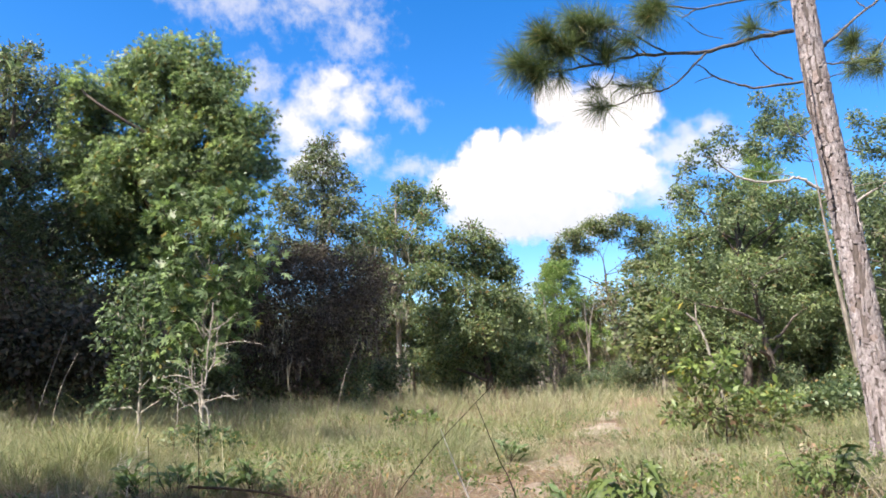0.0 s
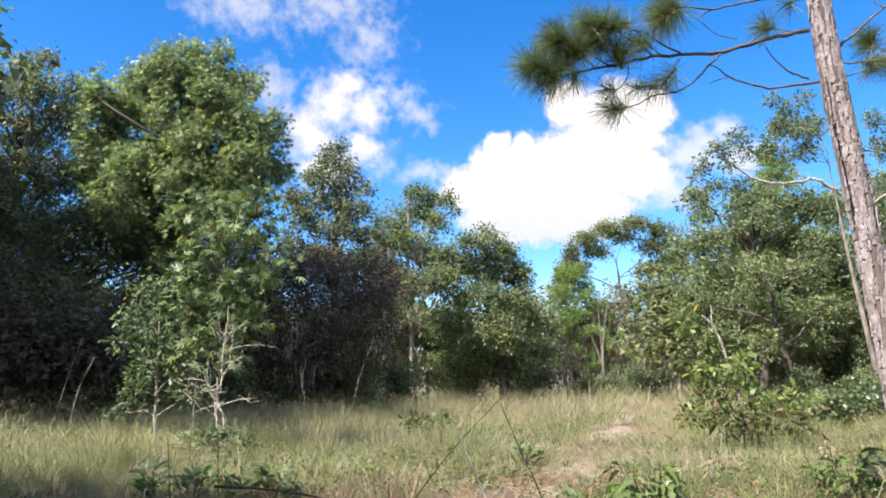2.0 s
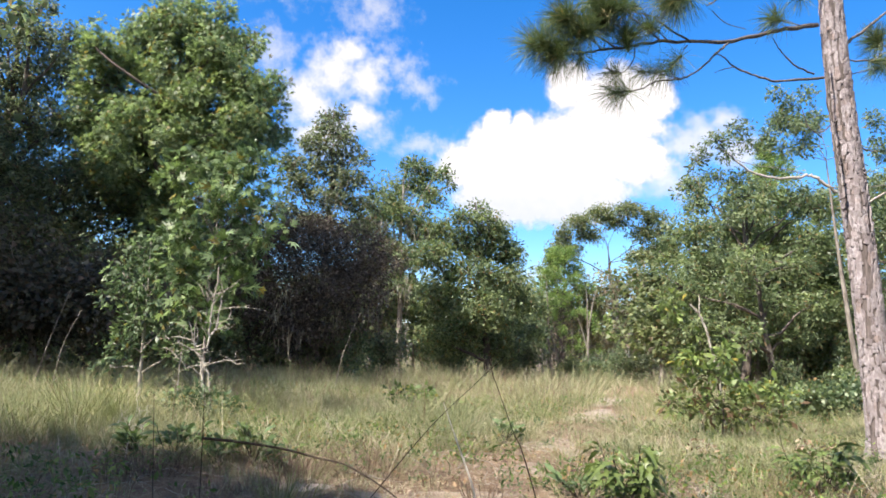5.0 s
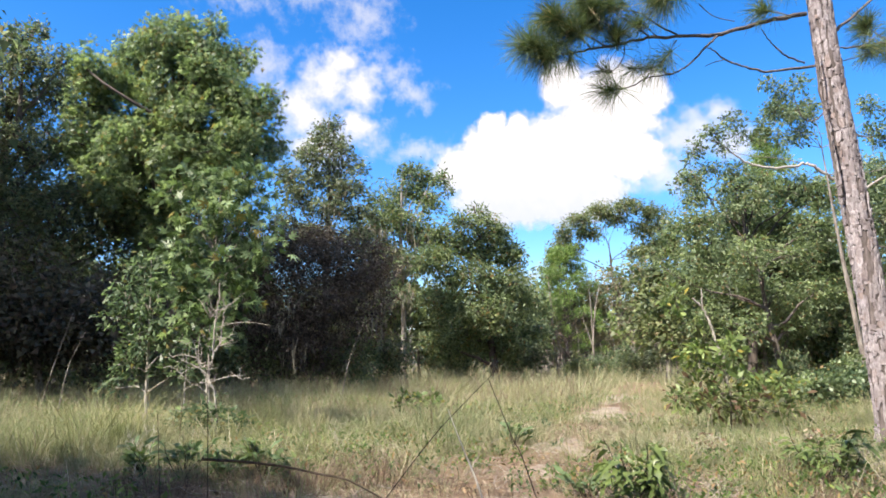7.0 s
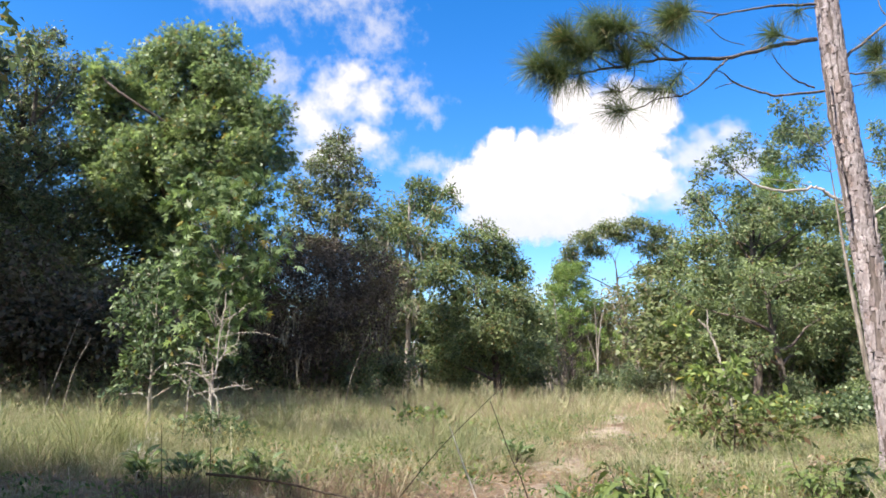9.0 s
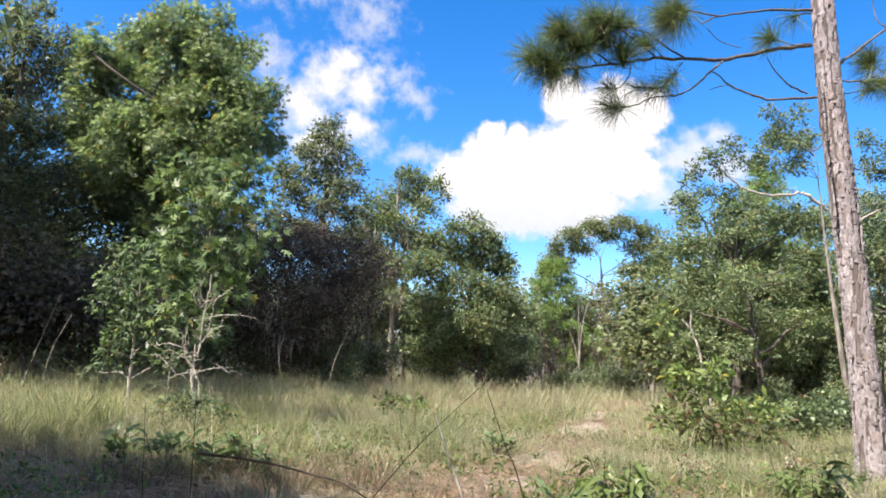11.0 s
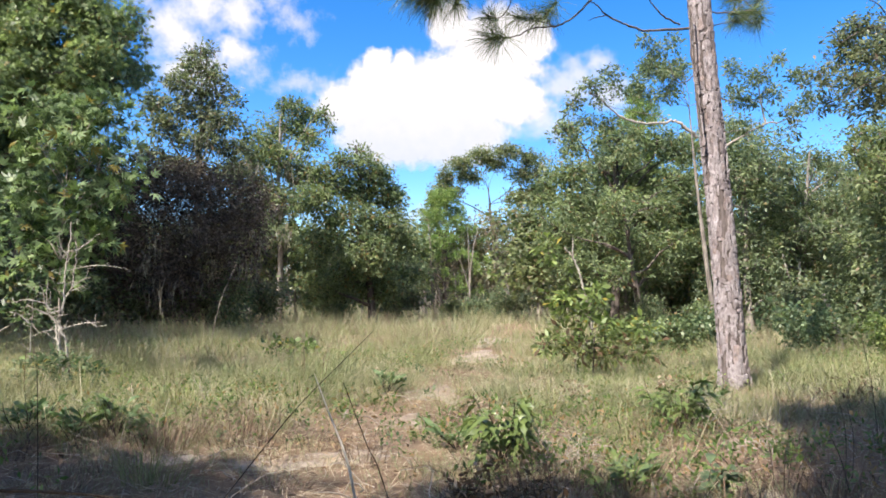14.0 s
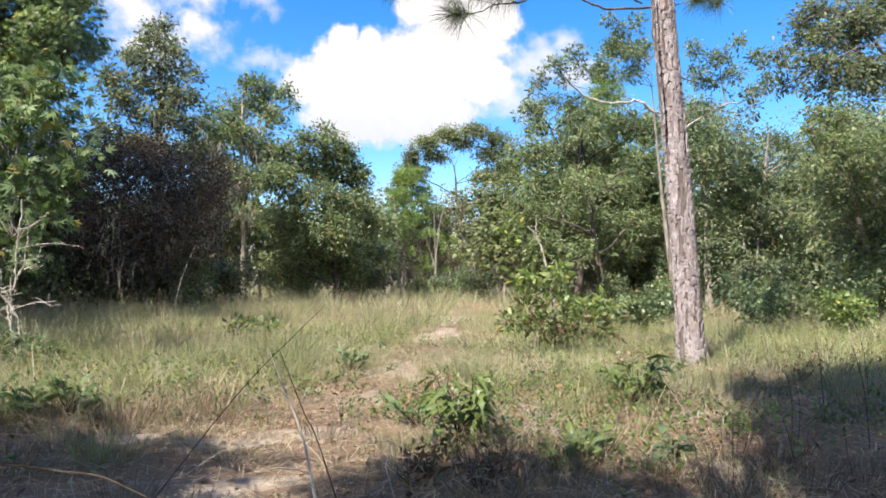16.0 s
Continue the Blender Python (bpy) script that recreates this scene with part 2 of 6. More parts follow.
OAK_GREY = leaf_material("grey-green oak leaves", (0.094, 0.126, 0.066), (0.230, 0.272, 0.150), (0.22, 0.17, 0.09), 0.04)
OAK_FAR = leaf_material("far oak leaves", (0.112, 0.140, 0.066), (0.215, 0.238, 0.118), (0.24, 0.19, 0.11), 0.08)
TURKEY = leaf_material("turkey oak leaves", (0.054, 0.090, 0.032), (0.208, 0.278, 0.130), (0.24, 0.20, 0.06), 0.03, 0.42, 0.35, 0.72)
TURKEY_DARK = leaf_material("dark turkey oak leaves", (0.060, 0.090, 0.026), (0.190, 0.235, 0.075), (0.25, 0.20, 0.05), 0.05, 0.32, 0.36)
BLUISH = leaf_material("bluish oak leaves", (0.070, 0.110, 0.056), (0.190, 0.245, 0.135), (0.22, 0.19, 0.07), 0.03)
BRIGHT = leaf_material("bright leaves", (0.095, 0.142, 0.040), (0.220, 0.275, 0.095), (0.30, 0.26, 0.06), 0.05, 0.42)
REDDISH = leaf_material("reddish leaves", (0.080, 0.095, 0.034), (0.180, 0.200, 0.068), (0.13, 0.085, 0.05), 0.22)
HERB = leaf_material("herb leaves", (0.070, 0.120, 0.038), (0.190, 0.250, 0.085), (0.30, 0.20, 0.10), 0.15)
NEEDLE = leaf_material("pine needles", (0.062, 0.088, 0.034), (0.150, 0.188, 0.078), (0.30, 0.23, 0.10), 0.05, 0.35)
NEEDLE_FAR = leaf_material("young pine needles", (0.120, 0.190, 0.050), (0.240, 0.320, 0.100), (0.22, 0.22, 0.08), 0.05, 0.35)
MOSS = leaf_material("hanging moss", (0.17, 0.15, 0.12), (0.33, 0.30, 0.24), (0.20, 0.17, 0.12), 0.2, 0.25, 0.8)
BARK = bark_material("grey oak bark", (0.08, 0.065, 0.055), (0.30, 0.27, 0.23))
BARK_PALE = bark_material("pale lichened bark", (0.18, 0.155, 0.13), (0.42, 0.39, 0.345))
BARK_LIMB = bark_material("weathered limb bark", (0.12, 0.10, 0.085), (0.38, 0.34, 0.29))
BARK_DARK = bark_material("dark bark", (0.04, 0.032, 0.028), (0.15, 0.125, 0.105))
PINE_PLATE = bark_material("pine bark plates", (0.115, 0.097, 0.098), (0.350, 0.325, 0.330), 42, (1, 1, 0.5), (0.180, 0.157, 0.158), True)
PINE_CORE = bark_material("pine bark furrows", (0.050, 0.041, 0.038), (0.15, 0.125, 0.115), 30)
PINE_LIMB = bark_material("pine limb bark", (0.045, 0.038, 0.034), (0.17, 0.145, 0.13), 30)
TWIG = bark_material("dead twig", (0.20, 0.17, 0.14), (0.48, 0.43, 0.36), 20)
DRIFT = bark_material("bleached wood", (0.42, 0.38, 0.32), (0.70, 0.66, 0.58), 20)
STALK = bark_material("dark stalk", (0.030, 0.024, 0.018), (0.095, 0.075, 0.055), 30)
GRASS = grass_material("meadow grass", [(0.08, (0.50, 0.445, 0.311)), (0.26, (0.38, 0.340, 0.218)), (0.44, (0.270, 0.270, 0.146)), (0.72, (0.150, 0.20, 0.090)), (1.0, (0.27, 0.20, 0.126))], 1.3)
GRASS_GREEN = grass_material("yellow-green grass", [(0.1, (0.35, 0.315, 0.165)), (0.4, (0.255, 0.265, 0.112)), (0.75, (0.165, 0.21, 0.077)), (1.0, (0.26, 0.21, 0.117))], 1.4)
GRASS_DRY = grass_material("seed stalks", [(0.1, (0.50, 0.455, 0.335)), (0.5, (0.39, 0.345, 0.233)), (0.9, (0.25, 0.24, 0.132))], 1.5)
GRASS_DEAD = grass_material("dead grass", [(0.1, (0.24, 0.18, 0.122)), (0.5, (0.165, 0.112, 0.08)), (0.9, (0.10, 0.068, 0.048))], 1.5)
DRY_LEAF = leaf_material("dry brown leaves", (0.10, 0.055, 0.03), (0.28, 0.18, 0.11), (0.34, 0.26, 0.19), 0.2, 0.15, 0.7)
STRAW = leaf_material("pine straw", (0.13, 0.078, 0.044), (0.33, 0.235, 0.150), (0.43, 0.36, 0.253), 0.25, 0.1, 0.7)
SOIL = soil_material("litter on sand", [(0.30, (0.07, 0.044, 0.029)), (0.45, (0.145, 0.095, 0.063)), (0.56, (0.24, 0.170, 0.117)), (0.72, (0.12, 0.076, 0.050))], 1.1)
SAND = soil_material("pale sand", [(0.36, (0.14, 0.102, 0.076)), (0.50, (0.25, 0.198, 0.154)), (0.66, (0.42, 0.36, 0.297))], 2.2)

# ---------------------------------------------------------------- clouds, far off
def cloud(name, label, blobs, radius, thresh, soft, glow, warp=3.0, fine=0.35, box=(-60, 60, 0, 50), most=1.0, shade=(9.0, 14.5)):
    """A far cloud: a curved veil whose body is the billowed union of a few round masses, given in degrees."""
    az0, az1, el0, el1 = box
    na, ne = 40, 20
    az, el = np.meshgrid(np.linspace(az0, az1, na), np.linspace(el0, el1, ne), indexing="ij")
    ra, re = np.radians(az), np.radians(el)
    v = radius * np.stack([np.sin(ra) * np.cos(re), np.cos(ra) * np.cos(re), np.sin(re)], -1).reshape(-1, 3)
    i = (np.arange(na - 1)[:, None] * ne + np.arange(ne - 1)[None]).ravel()
    f = np.stack([i, i + 1, i + ne + 1, i + ne], -1)
    m, n, l = material(name)
    me = raw_mesh(name, v, f, m)
    uv = me.uv_layers.new(name="sky_angle")
    idx = f.ravel()
    uv.data.foreach_set("uv", np.stack([az.ravel()[idx], el.ravel()[idx]], -1).astype(np.float32).ravel())
    um = n.new("ShaderNodeUVMap")
    um.uv_map = "sky_angle"
    nz = n.new("ShaderNodeTexNoise")
    nz.inputs["Scale"].default_value, nz.inputs["Detail"].default_value, nz.inputs["Roughness"].default_value = 0.30, 8, 0.62
    l.new(um.outputs[0], nz.inputs["Vector"])
    sub = n.new("ShaderNodeVectorMath")
    sub.operation = "MULTIPLY_ADD"
    l.new(nz.outputs["Color"], sub.inputs[0])
    sub.inputs[1].default_value, sub.inputs[2].default_value = (warp * 2, warp * 2, 0), (-warp, -warp, 0)
    add = n.new("ShaderNodeVectorMath")
    l.new(um.outputs[0], add.inputs[0])
    l.new(sub.outputs[0], add.inputs[1])
    body = None
    for bx, by, rx, ry in blobs:
        mp = n.new("ShaderNodeMapping")
        mp.vector_type = "TEXTURE"
        mp.inputs["Location"].default_value, mp.inputs["Scale"].default_value = (bx, by, 0), (rx, ry, 1)
        l.new(add.outputs[0], mp.inputs[0])
        ln = n.new("ShaderNodeVectorMath")
        ln.operation = "LENGTH"
        l.new(mp.outputs[0], ln.inputs[0])
        d = math_node(n, l, "SUBTRACT", 1.0, ln.outputs["Value"])
        body = d if body is None else math_node(n, l, "SMOOTH_MAX", body, d, 0.12)
    nf = n.new("ShaderNodeTexNoise")
    nf.inputs["Scale"].default_value, nf.inputs["Detail"].default_value, nf.inputs["Roughness"].default_value = 0.9, 8, 0.6
    l.new(um.outputs[0], nf.inputs["Vector"])
    dens = math_node(n, l, "ADD", body, math_node(n, l, "MULTIPLY", math_node(n, l, "SUBTRACT", nf.outputs[0], 0.5), fine * 2))
    mr = n.new("ShaderNodeMapRange")
    mr.interpolation_type = "SMOOTHSTEP"
    mr.inputs["From Min"].default_value, mr.inputs["From Max"].default_value = thresh, thresh + soft
    mr.inputs["To Max"].default_value = most
    l.new(dens, mr.inputs["Value"])
    em = n.new("ShaderNodeEmission")
    high = n.new("ShaderNodeSeparateXYZ")
    l.new(add.outputs[0], high.inputs[0])
    lift = n.new("ShaderNodeMapRange")            # underside shade is put into the glow colour, greyer below the sunlit heads
    lift.inputs["From Min"].default_value, lift.inputs["From Max"].default_value = shade
    l.new(high.outputs["Y"], lift.inputs["Value"])
    tone = ramp(n, [(0.0, (0.70, 0.80, 0.95)), (1.0, (1.0, 1.0, 1.0))])
    l.new(math_node(n, l, "ADD", lift.outputs[0], math_node(n, l, "MULTIPLY", math_node(n, l, "SUBTRACT", nf.outputs[0], 0.5), 0.5)), tone.inputs[0])
    l.new(tone.outputs[0], em.inputs["Color"])
    em.inputs["Strength"].default_value = glow
    tp = n.new("ShaderNodeBsdfTransparent")
    mx = n.new("ShaderNodeMixShader")
    l.new(mr.outputs[0], mx.inputs[0])
    l.new(tp.outputs[0], mx.inputs[1])
    l.new(em.outputs[0], mx.inputs[2])
    l.new(mx.outputs[0], n["Material Output"].inputs["Surface"])
    n.remove(n["Principled BSDF"])
    return tagged(new(name, me), label, "cloud", kind="structure")


cloud("backdrop_cloud_main", "large bright white cumulus cloud low over the trees",
      [(14.1, 19.9, 4.9, 3.9), (10.2, 22.2, 2.0, 2.2), (17.3, 20.9, 1.9, 2.2), (10.3, 16.8, 7.2, 3.8), (4.6, 16.8, 4.0, 2.6), (4.2, 19.0, 1.4, 1.4), (6.4, 18.9, 1.4, 1.4), (2.0, 15.6, 3.2, 2.2), (5.5, 13.4, 5.6, 2.8), (10.7, 13.8, 5.4, 3.2), (15.6, 16.2, 3.6, 2.2)], 2400, -0.04, 0.36, 0.40, 0.9, 0.34, shade=(9.0, 17.0))
cloud("backdrop_cloud_side", "thinner torn side of a large cumulus cloud",
      [(20.4, 17.5, 3.8, 2.7), (22.2, 18.8, 2.0, 1.6), (18.0, 14.6, 3.4, 2.6), (23.5, 16.5, 2.4, 2.0)], 2450, 0.05, 0.9, 0.39, 1.6, 0.60, most=0.75)
cloud("backdrop_cloud_left", "white cumulus cloud with torn edges beside a large oak",
      [(-9.9, 22.2, 3.3, 3.1), (-8.7, 23.9, 2.4, 1.8), (-11.9, 19.9, 3.2, 3.2), (-7.0, 21.9, 2.2, 2.5), (-10.7, 17.3, 4.0, 2.8), (-7.4, 19.0, 2.2, 1.8)], 2500, 0.02, 0.85, 0.40, 1.5, 0.48, most=0.95, shade=(12.0, 19.0))
cloud("backdrop_cloud_wisp", "thin torn wisps of white cloud",
      [(-2.6, 21.8, 3.2, 1.7), (-7.1, 27.2, 4.2, 2.6), (-17.7, 29.2, 7.4, 3.2), (-10.6, 29.9, 7.5, 2.8), (-4.6, 23.3, 3.2, 1.9), (-6.9, 18.3, 3.6, 2.0), (-2.1, 17.1, 4.0, 1.5), (-15.1, 23.5, 3.6, 2.4), (7.0, 6.9, 2.4, 1.2)], 2600, 0.0, 1.2, 0.38, 2.4, 0.8, most=0.62, shade=(2.0, 8.0))
# Glowing clouds out of view, added as neutral fill light for the shade.
cloud("backdrop_cloud_fill", "unseen white clouds added round the rest of the sky for fill light",
      [(75, 38, 20, 13), (110, 24, 22, 12), (150, 48, 24, 14), (185, 26, 22, 12), (200, 62, 12, 7), (285, 24, 16, 11), (308, 48, 18, 12), (130, 68, 24, 9)], 2700, 0.05, 0.35, 1.2, 4.0, 0.35, (50, 322, 4, 78), shade=(10.0, 20.0))

# ---------------------------------------------------------------- ground
def sheet(name, xs, ys, mat, lift=0.0):
    xs, ys = np.asarray(xs, float), np.asarray(ys, float)
    X, Y = np.meshgrid(xs, ys, indexing="ij")
    v = np.stack([X, Y, ground_z(X, Y) + lift], -1).reshape(-1, 3)
    i = (np.arange(len(xs) - 1)[:, None] * len(ys) + np.arange(len(ys) - 1)[None]).ravel()
    f = np.stack([i, i + len(ys), i + len(ys) + 1, i + 1], -1)
    return new(name, raw_mesh(name, v, f, mat))


edge = np.array([60, 90, 150, 300, 700, 2000, 4500.0])
span = np.concatenate([-edge[::-1], np.linspace(-40, 40, 161), edge])
tagged(sheet("ground", span, span + 12, SOIL), "sandy ground with dry leaf and pine litter", "ground", kind="structure")


def sand_patch(x, y, rx, ry, turn=0.0):
    """A bare patch of trodden sand with a ragged edge."""
    rings, n = 5, 28
    th = np.arange(n) * 2 * np.pi / n
    ph = rng.uniform(0, 6.28, 4)
    rag = 1 + 0.22 * np.sin(3 * th + ph[0]) + 0.14 * np.sin(5 * th + ph[1]) + 0.10 * np.sin(9 * th + ph[2])
    c, s = math.cos(turn), math.sin(turn)
    v = []
    for k in range(rings + 1):
        r = max(k / rings, 0.02)
        px, py = rx * r * rag * np.cos(th), ry * r * rag * np.sin(th)
        gx, gy = x + c * px - s * py, y + s * px + c * py
        v.append(np.stack([gx, gy, ground_z(gx, gy) + 0.02 - 0.035 * r ** 3], -1))
    v = np.concatenate(v)
    i = np.arange(rings)[:, None] * n
    j = np.arange(n)[None]
    f = np.stack([i + j, i + n + j, i + n + (j + 1) % n, i + (j + 1) % n], -1).reshape(-1, 4)
    ob = new("sand_patch", raw_mesh("sand_patch", v, f, SAND))
    tagged(ob, "bare patch of pale sand in the grass", "sand", "sand patches", "structure")


PATCHES = [(1.21, 7.15, 0.34, 0.75, -0.2), (2.53, 11.2, 0.5, 1.5, -0.4), (0.18, 4.57, 0.42, 0.20, 0.1), (-0.93, 5.64, 0.20, 0.26, 0.3), (-0.81, 4.49, 0.22, 0.13, 0.2), (-0.22, 4.36, 0.36, 0.16, 0.1), (-0.25, 3.45, 0.55, 0.22, 0.1),
           (2.16, 3.2, 0.30, 0.16, 0.2), (3.6, 15.0, 0.7, 2.2, -0.4), (0.75, 5.7, 0.26, 0.34, -0.3), (1.35, 3.5, 0.3, 0.14, 0.2), (2.9, 4.4, 0.3, 0.2, 0.5)]
for p in PATCHES:
    sand_patch(*p)


def bare(x, y):
    """How bare the ground is, 0 to 1: along the trodden line and round the sand patches."""
    b = np.zeros_like(x)
    for px, py, rx, ry, _ in PATCHES:
        b = np.maximum(b, np.exp(-(((x - px) / (rx * 1.1)) ** 2 + ((y - py) / (ry * 1.1)) ** 2)))
    for px, py, rx, ry in ((4.9, 4.9, 2.0, 1.4), (4.9, 4.9, 1.4, 1.0), (-0.5, 3.4, 2.6, 1.2), (2.4, 3.6, 1.6, 1.2), (0.4, 5.2, 1.0, 1.0), (-0.6, 5.2, 0.8, 0.8)):
        b = np.maximum(b, 0.72 * np.exp(-(((x - px) / rx) ** 2 + ((y - py) / ry) ** 2)))
    line = -1.35 + 0.345 * y
    b = np.maximum(b, np.where(y < 8, 0.7, 0.5) * np.exp(-((x - line) / (0.30 + 0.03 * y)) ** 2) * (y < 26))
    return b


# ---------------------------------------------------------------- trees
def lumpy(d, n=3, amount=0.16):
    """An uneven outline: a factor for each direction d."""
    out = np.ones(len(d))
    for _ in range(n):
        k = units(1)[0] * rng.uniform(3, 7)
        out += amount * np.sin(d @ k + rng.uniform(0, 6.28))
    return out


def crown_points(lobes, clumps, depth=1.0):
    """Places of leaf sprays in the lobes (x, y, z, half width, half height), most of them near the skin."""
    w = np.array([b[3] * b[4] for b in lobes])
    cnt = np.maximum(3, (clumps * w / w.sum()).astype(int))
    pts, out = [], []
    for (x, y, z, rx, rz), c in zip(lobes, cnt):
        d = units(c)
        r = (1 - 0.55 * rng.uniform(0, 1, c) ** 1.5) * lumpy(d, 4, 0.17)
        r *= 1 + 0.16 * np.minimum(rng.exponential(1.0, c), 1.6) * (rng.uniform(0, 1, c) < 0.2)
        pts.append(np.array([x, y, z]) + d * r[:, None] * np.array([rx, rx * depth, rz]))
        out.append(d)
    return np.concatenate(pts), np.concatenate(out)


def broadleaf(name, label, base, lobes, leaf_mat, bark=BARK, trunk_r=0.12, clumps=400, per=28, leaf=0.11, clump_r=0.30, shape=SIMPLE,
              twigs=0.22, moss=0, depth=0.9, fork=0.35, grp="trees of the wood", sides=7, category="tree", lean_top=None, upness=0.6, limbs=1.0, crook=0.16):
    """A broad-leaved tree: crooked tapered trunk, a limb to each lobe of the crown, twigs to the clumps, many single leaves."""
    bx, by = base
    bz = float(ground_z(bx, by)) - 0.05
    thing = group(name, label, category, (bx, by, bz), grp)
    org = np.array([bx, by, bz])
    L = [(x - bx, y - by, z - bz, rx, rz) for x, y, z, rx, rz in lobes]
    wood, foliage = Soup(), Soup()
    cx = np.average([b[0] for b in L], weights=[b[3] for b in L])
    cy = np.average([b[1] for b in L], weights=[b[3] for b in L])
    top = max(b[2] + 0.3 * b[4] for b in L)
    head = np.array([cx, cy, top]) if lean_top is None else np.array(lean_top, float) - org
    way = bend((0, 0, 0), head, 10, 0.02)
    s = np.linspace(0, 1, 10)
    tr = trunk_r * (1 - 0.85 * s)
    tr[0] *= 1.35
    tube(wood, way, tr, sides, 0.05)
    pts, dirs = crown_points(L, clumps, depth)
    for lx, ly, lz, rx, rz in L[:: max(1, round(1 / limbs))]:
        zt = max(fork * lz, min(lz * 0.75, top * 0.8))
        k = int(np.argmin(np.abs(way[:, 2] - zt)))
        st = way[k]
        lw = bend(st, (lx, ly, lz), 7, crook, 0.03)
        r0 = min(tr[k] * 0.7, 0.3 * trunk_r + 0.03 * rx)
        tube(wood, lw, r0 * np.linspace(1, 0.3, 7), 5, 0.05)
    nt = int(len(pts) * twigs)
    cent = np.array([b[:3] for b in L])
    for p in pts[:: max(1, int(1 / max(twigs, 0.01)))][:nt]:
        c = cent[np.argmin(np.linalg.norm(cent - p, axis=1))]
        tube(wood, bend(c + 0.1 * (p - c), p, 4, 0.15), trunk_r * np.array([0.12, 0.09, 0.06, 0.03]) + 0.002, 3)
    # each spray is a shallow dome of leaves that faces out and up
    n = len(pts) * per
    tilt = dirs * 0.7 + 0.55 * units(len(dirs)) + [0, 0, 0.45]
    tilt /= np.linalg.norm(tilt, axis=1)[:, None]
    size = clump_r * rng.uniform(0.55, 1.25, len(dirs))
    face = np.repeat(tilt, per, 0)
    flat = np.cross(face, units(n))
    flat /= np.linalg.norm(flat, axis=1)[:, None] + 1e-9
    rr = np.sqrt(rng.uniform(0.02, 1, n)) * rng.uniform(0.85, 1.2, n)
    big = np.repeat(size, per)[:, None]
    at = np.repeat(pts, per, 0) + big * (flat * rr[:, None] + face * (0.34 * rng.standard_normal(n).clip(-1.7, 1.7) - 0.30 * rr ** 2)[:, None])
    shoot = dirs + 0.6 * units(len(dirs)) + [0, 0, 0.35]
    shoot *= (rng.uniform(0.1, 0.75, len(dirs)) / np.linalg.norm(shoot, axis=1))[:, None]
    at += np.repeat(shoot, per, 0) * big * rng.standard_normal(n).clip(-1.7, 1.7)[:, None]
    leaves(foliage, at, flat + 0.15 * face + np.array([0, 0, -0.2]), leaf, shape, spread=0.5, face=face * 1.0 * upness / 0.6)
    wood.part("trunk", bark, thing)
    foliage.part("crown", leaf_mat, thing)
    if moss:
        hang = Soup()
        low_pts = pts[pts[:, 2] < np.median(pts[:, 2])]
        src = low_pts[rng.integers(0, len(low_pts), moss)]
        for p in src:
            m = 14
            at = p + rng.standard_normal((m, 3)) * [0.15, 0.15, 0.10]
            ln = rng.uniform(0.10, 0.55, m)
            w = rng.uniform(0.006, 0.014, (m, 1)) * [[1.0, 0, 0]]
            sx = rng.uniform(-0.06, 0.06, (m, 2))
            a0, a1 = at - w, at + w
            mid = at + np.stack([sx[:, 0], sx[:, 1], -ln * 0.6], -1)
            end = at + np.stack([sx[:, 0] * 1.5, sx[:, 1] * 1.5, -ln], -1)
            b0, b1, c0, c1 = mid - w, mid + w, end - w * 0.3, end + w * 0.3
            v = np.stack([a0, a1, b0, b1, c0, c1], 1).reshape(-1, 3)
            i = np.arange(m)[:, None] * 6
            f = np.concatenate([i + [0, 1, 3, 2], i + [2, 3, 5, 4]])
            hang.add(v, f)
        hang.part("hanging_moss", MOSS, thing, "grey beards of hanging moss", "stuff")
    return thing


rng = np.random.default_rng(22)
# the lit turkey oak at the edge of the clearing, and the small oak beside it
broadleaf("turkey_oak", "young turkey oak with pale bare lower twigs and large lobed leaves", (-2.65, 8.1), [(-2.61, 8.25, 2.91, 0.21, 0.23), (-2.33, 8.1, 3.08, 0.15, 0.15), (-2.3, 8.26, 2.45, 0.25, 0.23), (-2.73, 7.96, 2.46, 0.24, 0.24), (-3.04, 8.14, 2.09, 0.23, 0.23), (-2.41, 8.06, 1.98, 0.29, 0.22), (-2.72, 8.2, 1.73, 0.27, 0.2), (-2.07, 7.99, 2.17, 0.13, 0.14), (-3.07, 8.22, 1.63, 0.21, 0.19), (-2.88, 8.11, 1.26, 0.24, 0.2), (-2.59, 8.23, 1.2, 0.19, 0.15), (-2.26, 8.09, 1.55, 0.18, 0.16), (-3.26, 8.08, 2.8, 0.17, 0.16), (-2.97, 8.2, 2.97, 0.18, 0.16), (-2.2, 8.26, 2.84, 0.12, 0.14)], TURKEY, BARK_LIMB, 0.016, 188, 9, 0.125, 0.17, STAR, 0.5, depth=1.0)


def add_limb(thing, pts, r0, r1, mat, name="limb", label=""):
    s = Soup()
    w = smooth_way(pts, 6) - np.array(thing.location)
    r = np.linspace(r0, r1, len(w))
    tube(s, w + rng.standard_normal(w.shape) * r0 * 0.35, r, 6, 0.10)
    return s.part(name, mat, thing, label)


to = bpy.data.objects["turkey_oak"]


